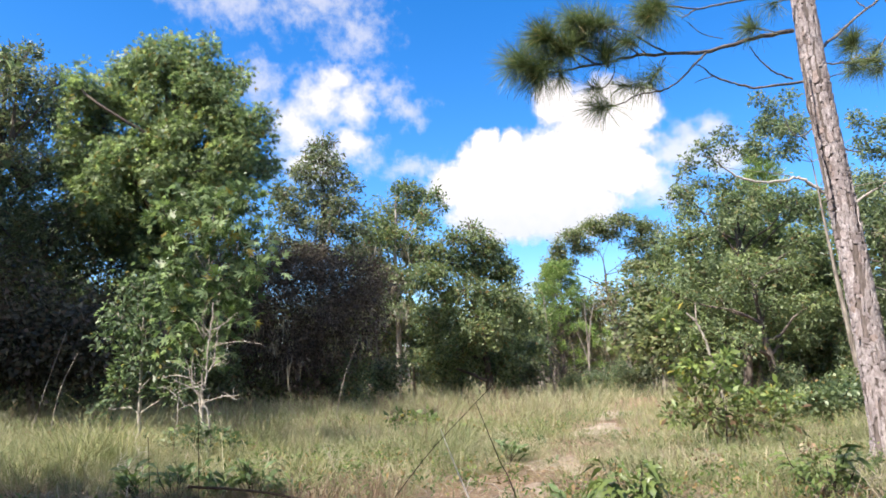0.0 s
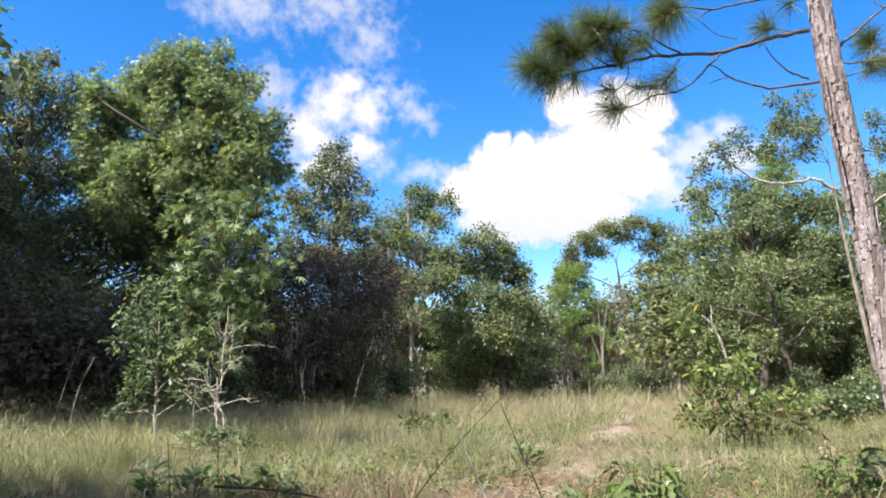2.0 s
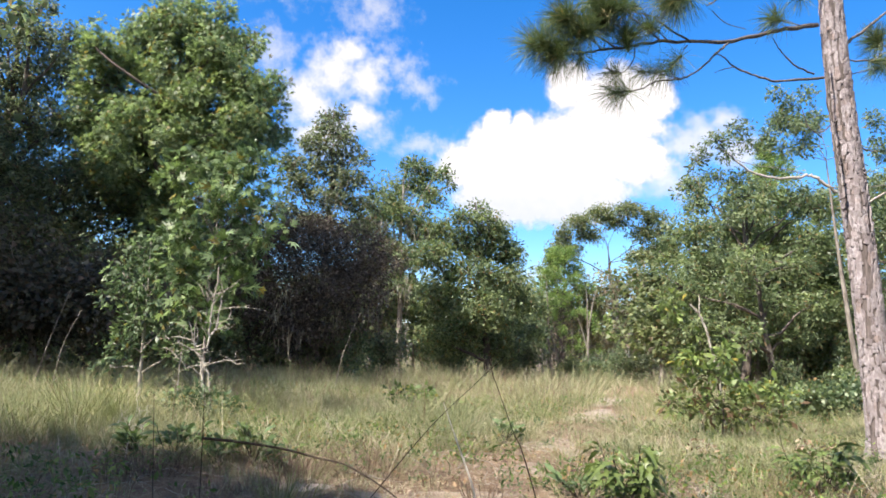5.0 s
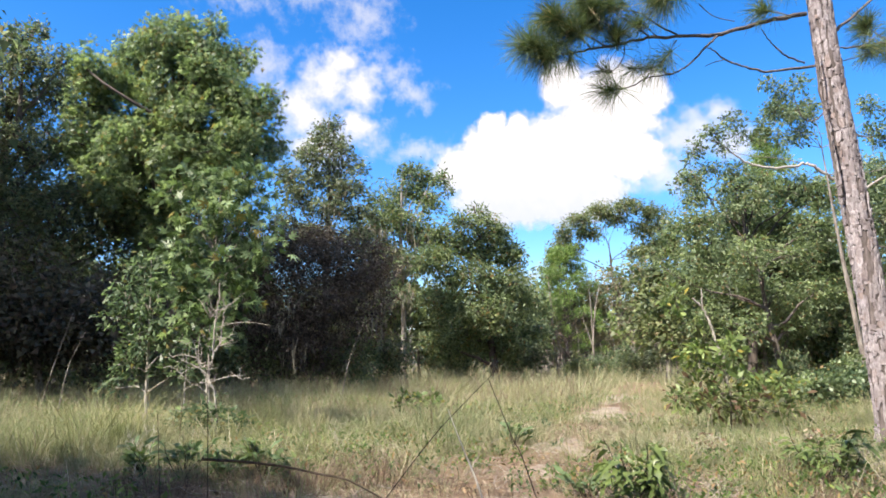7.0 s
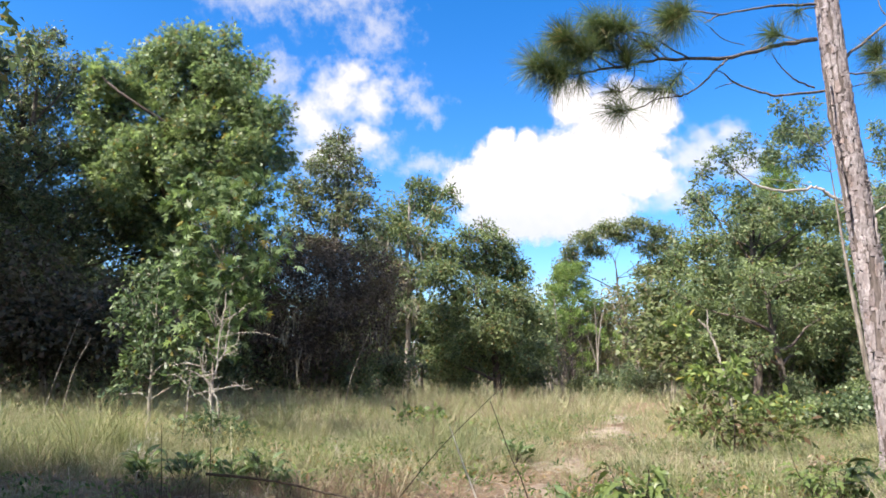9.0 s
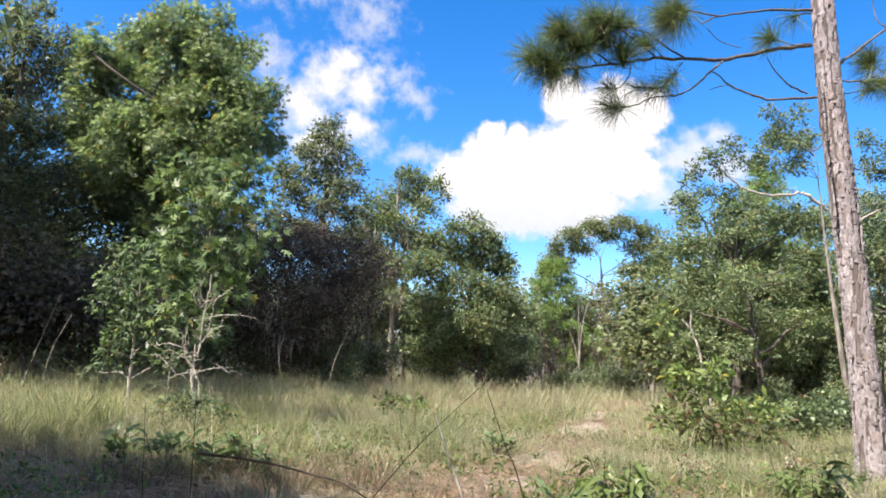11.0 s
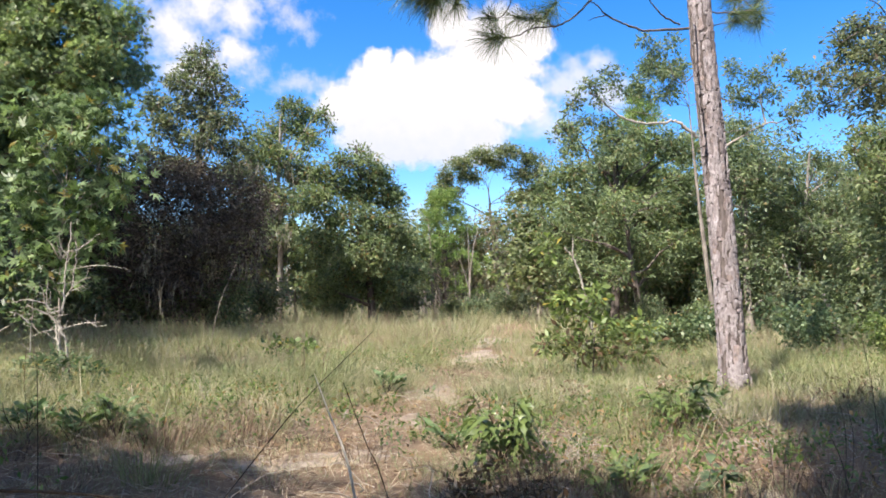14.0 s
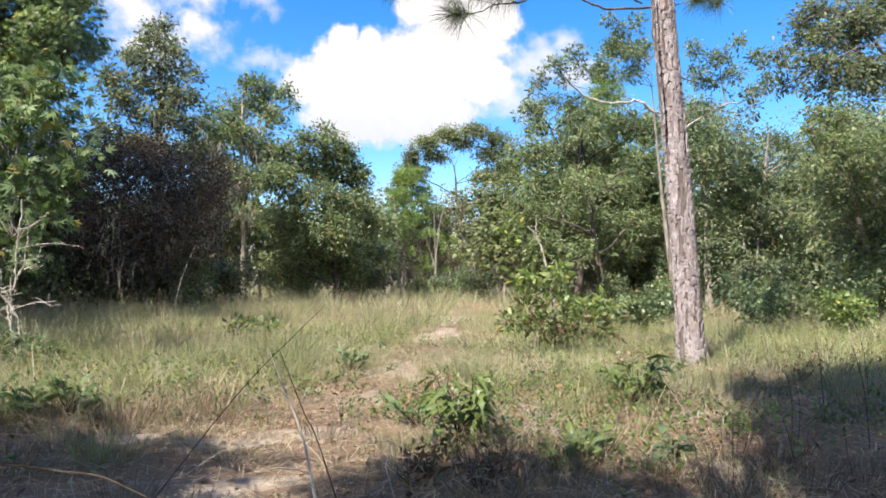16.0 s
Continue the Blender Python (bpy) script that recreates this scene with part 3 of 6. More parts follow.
def dead_stem(pts, r0, r1):
    """A pale leafless stem at the foot of the turkey oak, with a few twigs."""
    pts = [(0.96 * x, 0.96 * y, z) for x, y, z in pts]
    st = add_limb(to, pts, 0.82 * r0, 0.8 * r1, BARK_PALE, "dead_stem", "pale leafless crooked stem")
    tw = Soup()
    w = smooth_way(pts, 5) - np.array(to.location)
    for k in range(3, len(w), 4):
        d = units(1)[0] * [1, 0.7, 0.6] + [0, 0, 0.25]
        tube(tw, bend(w[k], w[k] + d * rng.uniform(0.07, 0.2), 4, 0.3), 0.4 * r1 + 0.002 * np.array([0.9, 0.7, 0.5, 0.3]), 4)
    tw.part("twig_spray", BARK_PALE, st, kind="stuff")


dead_stem([(-2.58, 8.05, 0.01), (-2.62, 8.05, 0.25), (-2.66, 8.05, 0.44), (-2.69, 8.05, 0.58), (-2.69, 8.05, 0.66), (-2.65, 8.05, 0.75), (-2.63, 8.05, 0.87), (-2.63, 8.05, 1.05), (-2.62, 8.05, 1.26), (-2.6, 8.05, 1.45), (-2.59, 8.05, 1.66)], 0.017, 0.009)
dead_stem([(-2.53, 8.02, 0.09), (-2.58, 8.03, 0.43), (-2.64, 8.04, 0.57), (-2.69, 8.05, 0.66)], 0.016, 0.012)
dead_stem([(-2.69, 8.05, 0.66), (-2.77, 8.02, 0.73), (-2.87, 7.98, 0.78), (-2.94, 7.95, 0.81)], 0.011, 0.005)
dead_stem([(-2.69, 8.05, 0.58), (-2.79, 8.02, 0.56), (-2.91, 8.0, 0.5)], 0.010, 0.004)
dead_stem([(-2.61, 8.05, 0.91), (-2.56, 8.06, 0.98), (-2.55, 8.07, 1.12), (-2.54, 8.09, 1.31), (-2.56, 8.1, 1.52)], 0.011, 0.006)
dead_stem([(-2.55, 8.05, 0.97), (-2.47, 8.02, 1.0), (-2.4, 8.0, 1.04)], 0.008, 0.003)
dead_stem([(-2.64, 8.05, 0.77), (-2.76, 8.07, 0.75), (-2.77, 8.08, 0.86), (-2.78, 8.1, 0.94)], 0.009, 0.005)
dead_stem([(-2.76, 8.05, 0.78), (-2.81, 8.04, 0.84), (-2.94, 8.02, 0.87), (-3.03, 8.01, 0.87), (-3.07, 8.0, 0.84)], 0.009, 0.004)
dead_stem([(-2.63, 8.02, 0.58), (-2.5, 7.98, 0.62), (-2.34, 7.94, 0.65), (-2.24, 7.9, 0.61)], 0.009, 0.004)
dead_stem([(-2.37, 8.0, 0.64), (-2.29, 7.95, 0.65), (-2.19, 7.9, 0.66)], 0.005, 0.003)
dead_stem([(-2.54, 8.08, 1.35), (-2.5, 8.09, 1.41), (-2.43, 8.1, 1.47)], 0.006, 0.003)
dead_stem([(-2.94, 8.1, 0.19), (-2.94, 8.07, 0.51), (-2.92, 8.03, 0.75), (-2.91, 8.0, 0.85)], 0.008, 0.004)
dead_stem([(-2.95, 8.05, 0.64), (-3.05, 8.02, 0.73), (-3.12, 8.0, 0.75)], 0.007, 0.004)
dead_stem([(-2.61, 8.05, 1.17), (-2.37, 8.0, 1.22), (-2.17, 7.9, 1.22), (-1.96, 7.8, 1.19)], 0.006, 0.002)
dead_stem([(-2.81, 8.05, 0.84), (-2.85, 8.07, 0.98), (-2.9, 8.1, 1.05)], 0.006, 0.003)
dead_stem([(-2.61, 8.06, 0.93), (-2.53, 8.04, 1.02), (-2.44, 8.03, 1.08), (-2.36, 8.02, 1.10)], 0.007, 0.003)
dead_stem([(-2.62, 8.06, 1.24), (-2.55, 8.04, 1.36), (-2.44, 8.03, 1.43), (-2.36, 8.02, 1.50)], 0.006, 0.003)
dead_stem([(-2.60, 8.06, 1.30), (-2.68, 8.04, 1.42), (-2.70, 8.03, 1.56)], 0.006, 0.003)
dead_stem([(-2.72, 8.05, 0.70), (-2.82, 8.04, 0.74), (-2.92, 8.03, 0.70), (-3.00, 8.02, 0.63)], 0.007, 0.003)
dead_stem([(-2.78, 8.05, 0.75), (-2.80, 8.05, 0.92), (-2.79, 8.04, 1.08)], 0.007, 0.004)
broadleaf("small_oak", "small oak with dense bluish-green leaves", (-3.65, 8.8), [(-3.84, 8.88, 1.99, 0.25, 0.23), (-3.58, 8.88, 2.02, 0.2, 0.2), (-3.98, 8.8, 1.54, 0.21, 0.21), (-3.64, 8.75, 1.43, 0.26, 0.23), (-3.77, 8.69, 1.08, 0.25, 0.18), (-3.38, 8.77, 0.98, 0.24, 0.2), (-4.1, 8.78, 1.36, 0.14, 0.16), (-3.89, 8.69, 0.75, 0.19, 0.13), (-3.23, 8.69, 0.73, 0.18, 0.13), (-4.12, 8.92, 0.48, 0.17, 0.06), (-3.56, 8.84, 1.73, 0.2, 0.19)], BLUISH, BARK_PALE, 0.028, 182, 16, 0.075, 0.14, OVAL, 0.5)
rng = np.random.default_rng(23)
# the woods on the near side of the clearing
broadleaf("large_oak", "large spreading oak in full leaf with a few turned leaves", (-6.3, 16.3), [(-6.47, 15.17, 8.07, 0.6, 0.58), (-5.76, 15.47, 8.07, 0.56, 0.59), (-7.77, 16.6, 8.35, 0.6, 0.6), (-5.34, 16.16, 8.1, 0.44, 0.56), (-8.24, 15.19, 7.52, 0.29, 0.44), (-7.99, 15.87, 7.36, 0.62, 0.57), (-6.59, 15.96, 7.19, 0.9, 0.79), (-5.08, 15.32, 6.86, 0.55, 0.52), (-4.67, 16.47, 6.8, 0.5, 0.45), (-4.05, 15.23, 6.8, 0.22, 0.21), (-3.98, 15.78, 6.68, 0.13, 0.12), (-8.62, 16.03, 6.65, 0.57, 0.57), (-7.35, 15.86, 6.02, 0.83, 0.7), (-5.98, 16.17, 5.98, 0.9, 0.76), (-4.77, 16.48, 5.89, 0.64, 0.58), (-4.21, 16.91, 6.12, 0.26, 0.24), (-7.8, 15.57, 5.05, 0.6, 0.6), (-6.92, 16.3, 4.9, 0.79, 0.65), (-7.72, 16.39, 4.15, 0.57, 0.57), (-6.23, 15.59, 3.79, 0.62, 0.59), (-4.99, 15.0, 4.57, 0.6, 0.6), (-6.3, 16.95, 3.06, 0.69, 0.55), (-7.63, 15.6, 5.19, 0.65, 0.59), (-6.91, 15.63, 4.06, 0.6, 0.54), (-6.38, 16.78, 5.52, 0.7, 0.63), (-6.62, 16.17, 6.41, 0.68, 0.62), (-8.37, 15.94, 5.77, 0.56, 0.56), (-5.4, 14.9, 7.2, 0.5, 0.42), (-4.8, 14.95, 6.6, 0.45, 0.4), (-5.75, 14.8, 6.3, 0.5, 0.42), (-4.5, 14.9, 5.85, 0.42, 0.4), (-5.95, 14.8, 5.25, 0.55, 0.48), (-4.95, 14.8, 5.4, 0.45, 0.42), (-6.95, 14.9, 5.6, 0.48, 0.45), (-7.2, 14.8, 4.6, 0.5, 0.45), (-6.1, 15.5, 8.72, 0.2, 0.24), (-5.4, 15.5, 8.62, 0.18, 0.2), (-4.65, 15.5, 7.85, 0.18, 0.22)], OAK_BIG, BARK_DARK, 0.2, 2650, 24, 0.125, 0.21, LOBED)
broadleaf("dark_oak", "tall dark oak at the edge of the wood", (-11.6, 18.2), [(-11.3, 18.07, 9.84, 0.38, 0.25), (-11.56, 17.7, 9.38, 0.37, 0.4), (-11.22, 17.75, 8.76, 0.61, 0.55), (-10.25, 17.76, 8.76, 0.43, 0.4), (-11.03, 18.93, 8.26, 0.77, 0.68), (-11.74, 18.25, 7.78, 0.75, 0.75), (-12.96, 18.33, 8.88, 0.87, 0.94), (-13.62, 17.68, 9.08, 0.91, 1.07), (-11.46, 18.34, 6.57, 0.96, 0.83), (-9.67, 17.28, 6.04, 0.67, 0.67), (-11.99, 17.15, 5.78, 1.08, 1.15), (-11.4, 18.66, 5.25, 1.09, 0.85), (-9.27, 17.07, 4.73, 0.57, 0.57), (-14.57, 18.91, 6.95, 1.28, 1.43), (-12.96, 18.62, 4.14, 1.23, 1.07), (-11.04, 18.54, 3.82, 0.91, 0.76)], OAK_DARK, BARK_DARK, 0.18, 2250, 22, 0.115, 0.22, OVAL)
# The leaf colour of this thicket already carries shade.
broadleaf("shaded_oak", "low oak thicket in deep shade", (-7.2, 12.8), [(-7.3, 12.5, 1.6, 1.3, 1.06), (-8.8, 12.5, 1.8, 1.49, 1.49), (-6.1, 12.5, 1.5, 0.91, 0.91)], DEEP_SHADE, BARK, 0.08, 380, 40, 0.11, 0.32, FINE)
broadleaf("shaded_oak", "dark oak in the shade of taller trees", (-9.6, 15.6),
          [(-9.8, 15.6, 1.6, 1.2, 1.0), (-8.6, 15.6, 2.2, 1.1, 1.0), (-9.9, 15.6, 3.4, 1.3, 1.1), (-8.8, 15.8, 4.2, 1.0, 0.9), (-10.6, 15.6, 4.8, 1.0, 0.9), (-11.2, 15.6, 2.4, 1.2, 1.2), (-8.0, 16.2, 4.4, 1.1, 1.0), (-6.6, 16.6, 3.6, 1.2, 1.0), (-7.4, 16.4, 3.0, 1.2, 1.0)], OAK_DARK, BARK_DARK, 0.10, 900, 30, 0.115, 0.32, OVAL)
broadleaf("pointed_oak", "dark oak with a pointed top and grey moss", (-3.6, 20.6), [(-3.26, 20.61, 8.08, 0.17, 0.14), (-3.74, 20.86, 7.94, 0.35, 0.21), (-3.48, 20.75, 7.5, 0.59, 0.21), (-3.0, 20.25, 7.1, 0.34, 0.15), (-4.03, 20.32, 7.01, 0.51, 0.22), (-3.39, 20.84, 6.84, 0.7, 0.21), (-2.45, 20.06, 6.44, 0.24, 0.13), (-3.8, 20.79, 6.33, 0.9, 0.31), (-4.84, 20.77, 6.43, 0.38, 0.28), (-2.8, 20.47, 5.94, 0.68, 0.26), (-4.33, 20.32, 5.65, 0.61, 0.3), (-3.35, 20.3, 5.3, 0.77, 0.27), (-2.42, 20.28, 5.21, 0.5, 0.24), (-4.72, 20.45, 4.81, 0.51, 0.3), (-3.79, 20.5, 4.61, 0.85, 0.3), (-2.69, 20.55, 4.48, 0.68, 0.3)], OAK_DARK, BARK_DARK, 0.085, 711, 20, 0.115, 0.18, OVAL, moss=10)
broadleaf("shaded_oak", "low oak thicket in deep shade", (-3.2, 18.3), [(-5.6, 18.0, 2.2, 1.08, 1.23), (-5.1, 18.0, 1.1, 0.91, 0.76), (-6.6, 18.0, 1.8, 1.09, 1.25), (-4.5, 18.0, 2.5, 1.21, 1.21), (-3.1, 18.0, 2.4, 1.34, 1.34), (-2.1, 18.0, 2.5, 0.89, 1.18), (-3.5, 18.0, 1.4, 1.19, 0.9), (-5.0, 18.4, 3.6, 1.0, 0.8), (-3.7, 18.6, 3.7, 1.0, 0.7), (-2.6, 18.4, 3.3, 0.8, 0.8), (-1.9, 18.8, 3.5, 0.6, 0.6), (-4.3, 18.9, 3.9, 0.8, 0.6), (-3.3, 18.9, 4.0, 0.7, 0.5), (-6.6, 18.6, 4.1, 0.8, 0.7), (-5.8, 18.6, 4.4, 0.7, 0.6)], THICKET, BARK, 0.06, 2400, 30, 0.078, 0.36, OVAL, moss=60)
broadleaf("oak", "oak with a rounded top and grey moss", (-1.5, 26), [(-1.34, 25.75, 8.09, 0.39, 0.3), (-0.87, 26.7, 7.95, 0.67, 0.4), (-0.04, 25.74, 7.64, 0.34, 0.3), (0.18, 26.42, 7.37, 0.18, 0.15), (-1.41, 26.53, 7.31, 0.93, 0.44), (-2.23, 25.84, 6.7, 0.69, 0.39), (-0.47, 25.91, 6.8, 0.47, 0.39), (-1.67, 25.82, 6.12, 1.15, 0.51), (-2.71, 25.43, 5.74, 0.63, 0.42), (-0.84, 25.97, 5.5, 0.81, 0.47), (-2.36, 25.63, 4.97, 0.76, 0.42), (-1.43, 25.65, 4.5, 0.84, 0.46), (-2.59, 25.54, 3.9, 0.75, 0.54), (-1.33, 25.56, 3.27, 0.83, 0.54)], OAK, BARK_LIMB, 0.13, 722, 21, 0.135, 0.23, OVAL, moss=110)
broadleaf("oak", "bushy oak in full leaf down to the grass", (1.9, 25.3), [(1.32, 25.59, 6.38, 0.25, 0.25), (0.73, 24.66, 5.76, 0.61, 0.37), (1.66, 25.17, 5.65, 0.71, 0.42), (2.1, 25.44, 5.45, 0.46, 0.34), (-0.04, 25.35, 5.51, 0.5, 0.33), (0.42, 25.67, 5.06, 1.1, 0.55), (1.81, 25.58, 4.87, 0.97, 0.63), (2.57, 25.67, 4.65, 0.51, 0.55), (-0.44, 24.24, 4.3, 0.79, 0.56), (0.98, 24.9, 3.82, 1.22, 0.69), (2.36, 24.98, 3.62, 0.69, 0.69), (0.02, 24.3, 2.85, 0.99, 0.67), (1.65, 24.21, 2.55, 1.02, 0.71), (2.82, 25.53, 2.96, 0.41, 0.62), (1.0, 25.77, 1.63, 1.25, 0.71), (2.37, 25.46, 1.37, 0.74, 0.61), (-0.08, 24.7, 1.39, 0.72, 0.6)], OAK, BARK_DARK, 0.16, 1309, 22, 0.135, 0.25, OVAL)
broadleaf("open_oak", "old oak with an open crown and crooked limbs", (10.4, 40), [(7.17, 40.64, 8.15, 0.54, 0.6), (7.93, 39.59, 8.83, 0.72, 0.46), (9.4, 40.46, 9.62, 0.87, 0.44), (10.76, 39.51, 9.75, 0.92, 0.39), (12.21, 40.02, 9.46, 0.73, 0.46), (12.74, 39.49, 8.68, 0.46, 0.52), (8.51, 40.26, 8.29, 0.86, 0.33), (6.71, 40.48, 6.98, 0.6, 0.73), (11.73, 39.9, 8.49, 0.86, 0.4), (10.29, 40.64, 9.11, 0.81, 0.27), (6.41, 40.46, 5.84, 0.6, 0.6), (11.24, 39.77, 7.0, 0.72, 0.39), (12.33, 40.11, 7.32, 0.66, 0.73), (7.83, 40.35, 7.36, 0.46, 0.27), (13.19, 40.46, 7.71, 0.53, 0.6)], OAK_FAR, BARK_DARK, 0.24, 983, 20, 0.16, 0.3, OVAL, twigs=0.06, fork=0.42, lean_top=(9.7, 40.0, 6.6), limbs=0.5, crook=0.42)
broadleaf("oak", "low brownish oak hung with moss", (9.6, 36), [(7.35, 35.26, 4.55, 0.63, 0.57), (6.29, 36.0, 2.97, 1.16, 1.11), (9.03, 36.2, 4.74, 1.3, 0.89), (10.47, 35.06, 4.76, 1.03, 0.97), (7.62, 35.3, 3.64, 0.97, 0.74), (9.74, 36.86, 3.46, 1.49, 0.9), (11.28, 35.14, 3.34, 0.85, 0.97), (8.13, 35.26, 2.21, 1.14, 0.68), (10.87, 36.9, 1.98, 1.37, 0.71)], BROWNISH, BARK, 0.16, 708, 20, 0.16, 0.3, OVAL, moss=120)
broadleaf("oak", "tall oak with uneven grey-green crown", (9.3, 21.3), [(7.38, 20.5, 6.18, 0.34, 0.34), (8.16, 21.89, 5.98, 0.44, 0.33), (8.77, 20.38, 5.92, 0.58, 0.44), (9.53, 20.36, 6.09, 0.51, 0.44), (10.63, 20.7, 6.0, 0.66, 0.52), (11.35, 20.46, 5.85, 0.61, 0.58), (7.24, 21.34, 4.8, 0.46, 0.42), (7.55, 20.23, 4.85, 0.64, 0.47), (9.3, 21.79, 5.16, 0.83, 0.58), (10.61, 21.72, 5.15, 0.83, 0.61), (10.84, 20.01, 4.64, 0.66, 0.59), (6.86, 21.08, 4.14, 0.42, 0.38), (7.4, 20.21, 3.83, 0.66, 0.5), (8.77, 20.52, 3.88, 0.91, 0.57), (10.35, 20.83, 3.84, 0.85, 0.58), (11.67, 20.91, 3.76, 0.58, 0.69), (7.35, 20.94, 2.99, 0.65, 0.48), (9.0, 21.86, 2.91, 0.89, 0.6), (9.85, 20.52, 2.61, 0.9, 0.53), (11.02, 20.38, 2.52, 0.66, 0.56), (8.04, 21.34, 2.08, 0.66, 0.38), (9.82, 21.89, 1.76, 0.81, 0.39)], OAK_LIT, BARK_DARK, 0.16, 1737, 22, 0.115, 0.21, OVAL)
broadleaf("limbed_oak", "oak with pale crooked limbs and sparse leaves", (8.5, 14.0), [(6.16, 14.19, 5.87, 0.26, 0.11), (5.62, 13.92, 5.49, 0.31, 0.13), (5.33, 14.12, 5.24, 0.17, 0.14), (6.24, 14.21, 5.57, 0.17, 0.11), (5.21, 14.08, 4.98, 0.12, 0.11), (5.81, 14.03, 5.21, 0.21, 0.09), (5.62, 14.15, 4.78, 0.28, 0.13), (6.11, 14.13, 4.77, 0.21, 0.12), (5.23, 13.98, 4.47, 0.16, 0.14), (6.75, 14.04, 5.63, 0.18, 0.23), (7.1, 14.14, 6.08, 0.3, 0.24), (7.24, 13.74, 5.81, 0.21, 0.16), (7.14, 14.09, 5.43, 0.18, 0.14), (6.51, 14.14, 5.45, 0.14, 0.1), (7.43, 13.94, 5.48, 0.22, 0.19), (7.72, 14.0, 6.12, 0.18, 0.17), (6.4, 13.84, 4.1, 0.25, 0.21), (5.92, 14.09, 3.92, 0.26, 0.16), (6.85, 14.0, 6.62, 0.16, 0.12), (7.2, 14.0, 6.42, 0.2, 0.13), (7.5, 14.05, 6.62, 0.15, 0.16), (7.4, 13.95, 6.0, 0.2, 0.14), (7.0, 14.0, 6.0, 0.17, 0.12), (7.7, 14.0, 5.85, 0.15, 0.15)] + [(8.85, 13.85, 6.07, 0.17, 0.17), (9.43, 13.9, 5.94, 0.25, 0.23), (10.06, 13.96, 6.37, 0.18, 0.13), (9.48, 14.19, 5.45, 0.31, 0.15), (9.84, 13.87, 5.58, 0.23, 0.15), (10.73, 14.14, 6.14, 0.21, 0.16), (10.26, 13.87, 5.22, 0.28, 0.13), (8.97, 13.94, 5.54, 0.17, 0.17), (10.96, 14.07, 5.58, 0.21, 0.13), (9.24, 14.05, 4.82, 0.33, 0.15)], OAK_GREY, BARK, 0.072, 690, 15, 0.08, 0.13, OVAL, twigs=0.12, fork=0.86, lean_top=(7.9, 14.0, 5.2), limbs=0.2)


lo = bpy.data.objects["limbed_oak"]
add_limb(lo, [(8.11, 14.0, 4.52), (7.78, 13.98, 4.73), (7.51, 13.97, 4.86), (6.99, 13.95, 4.75), (6.3, 13.93, 4.85), (5.9, 13.92, 5.17), (5.6, 13.9, 5.33)], 0.038, 0.014, BARK_PALE)
add_limb(lo, [(8.59, 14.0, 4.15), (8.79, 13.98, 4.38), (9.27, 13.96, 4.67), (9.71, 13.94, 4.89), (10.15, 13.92, 4.98), (10.6, 13.9, 5.21)], 0.030, 0.012, BARK_LIMB)
add_limb(lo, [(9.75, 14.0, 4.91), (9.62, 13.95, 5.37), (9.5, 13.9, 5.94)], 0.022, 0.010, BARK_LIMB)
broadleaf("dark_oak", "dark oak reaching over the clearing", (13.6, 10.2), [(8.88, 10.17, 5.49, 0.32, 0.21), (8.65, 10.28, 5.22, 0.25, 0.19), (8.79, 9.86, 4.99, 0.24, 0.22), (7.78, 9.6, 4.48, 0.21, 0.11), (8.56, 10.06, 4.59, 0.32, 0.17), (8.75, 9.69, 4.37, 0.31, 0.22), (7.93, 10.19, 4.47, 0.09, 0.07), (8.07, 9.86, 4.15, 0.2, 0.09), (8.69, 9.96, 4.1, 0.24, 0.11), (7.76, 10.42, 3.84, 0.12, 0.08), (8.02, 10.25, 4.09, 0.11, 0.07), (9.76, 10.3, 5.42, 0.48, 0.48), (9.72, 10.05, 4.45, 0.53, 0.41), (10.76, 10.39, 5.83, 0.59, 0.59)], OAK_DARK, BARK_DARK, 0.09, 483, 28, 0.08, 0.17, OVAL, limbs=0.15, lean_top=(13.3, 10.2, 5.2))
ro = bpy.data.objects["dark_oak.001"]
for pts, r0, r1 in (([(10.18, 10.2, 4.57), (9.63, 10.15, 4.88), (9.09, 10.1, 5.0), (8.62, 10.05, 4.86), (7.96, 10.0, 4.74)], 0.028, 0.008), ([(10.55, 10.2, 4.61), (9.79, 10.15, 5.22), (9.18, 10.1, 5.52), (8.7, 10.05, 5.38), (8.38, 10.0, 5.2)], 0.030, 0.008), ([(9.84, 10.2, 5.25), (9.33, 10.1, 5.8), (8.89, 10.0, 6.0)], 0.018, 0.007)):
    add_limb(ro, pts, r0, r1, BARK_DARK)

broadleaf("oak", "oak with bright upper leaves beside the clearing", (13.0, 13.0), [(10.91, 12.53, 4.41, 0.39, 0.16), (11.51, 12.47, 4.32, 0.42, 0.23), (10.53, 12.33, 4.02, 0.2, 0.14), (11.14, 12.43, 3.85, 0.41, 0.21), (11.84, 12.55, 3.55, 0.54, 0.35), (10.81, 12.29, 3.34, 0.34, 0.2), (11.52, 12.66, 2.85, 0.47, 0.35)], OAK_LIT, BARK, 0.1, 263, 17, 0.09, 0.16, OVAL)
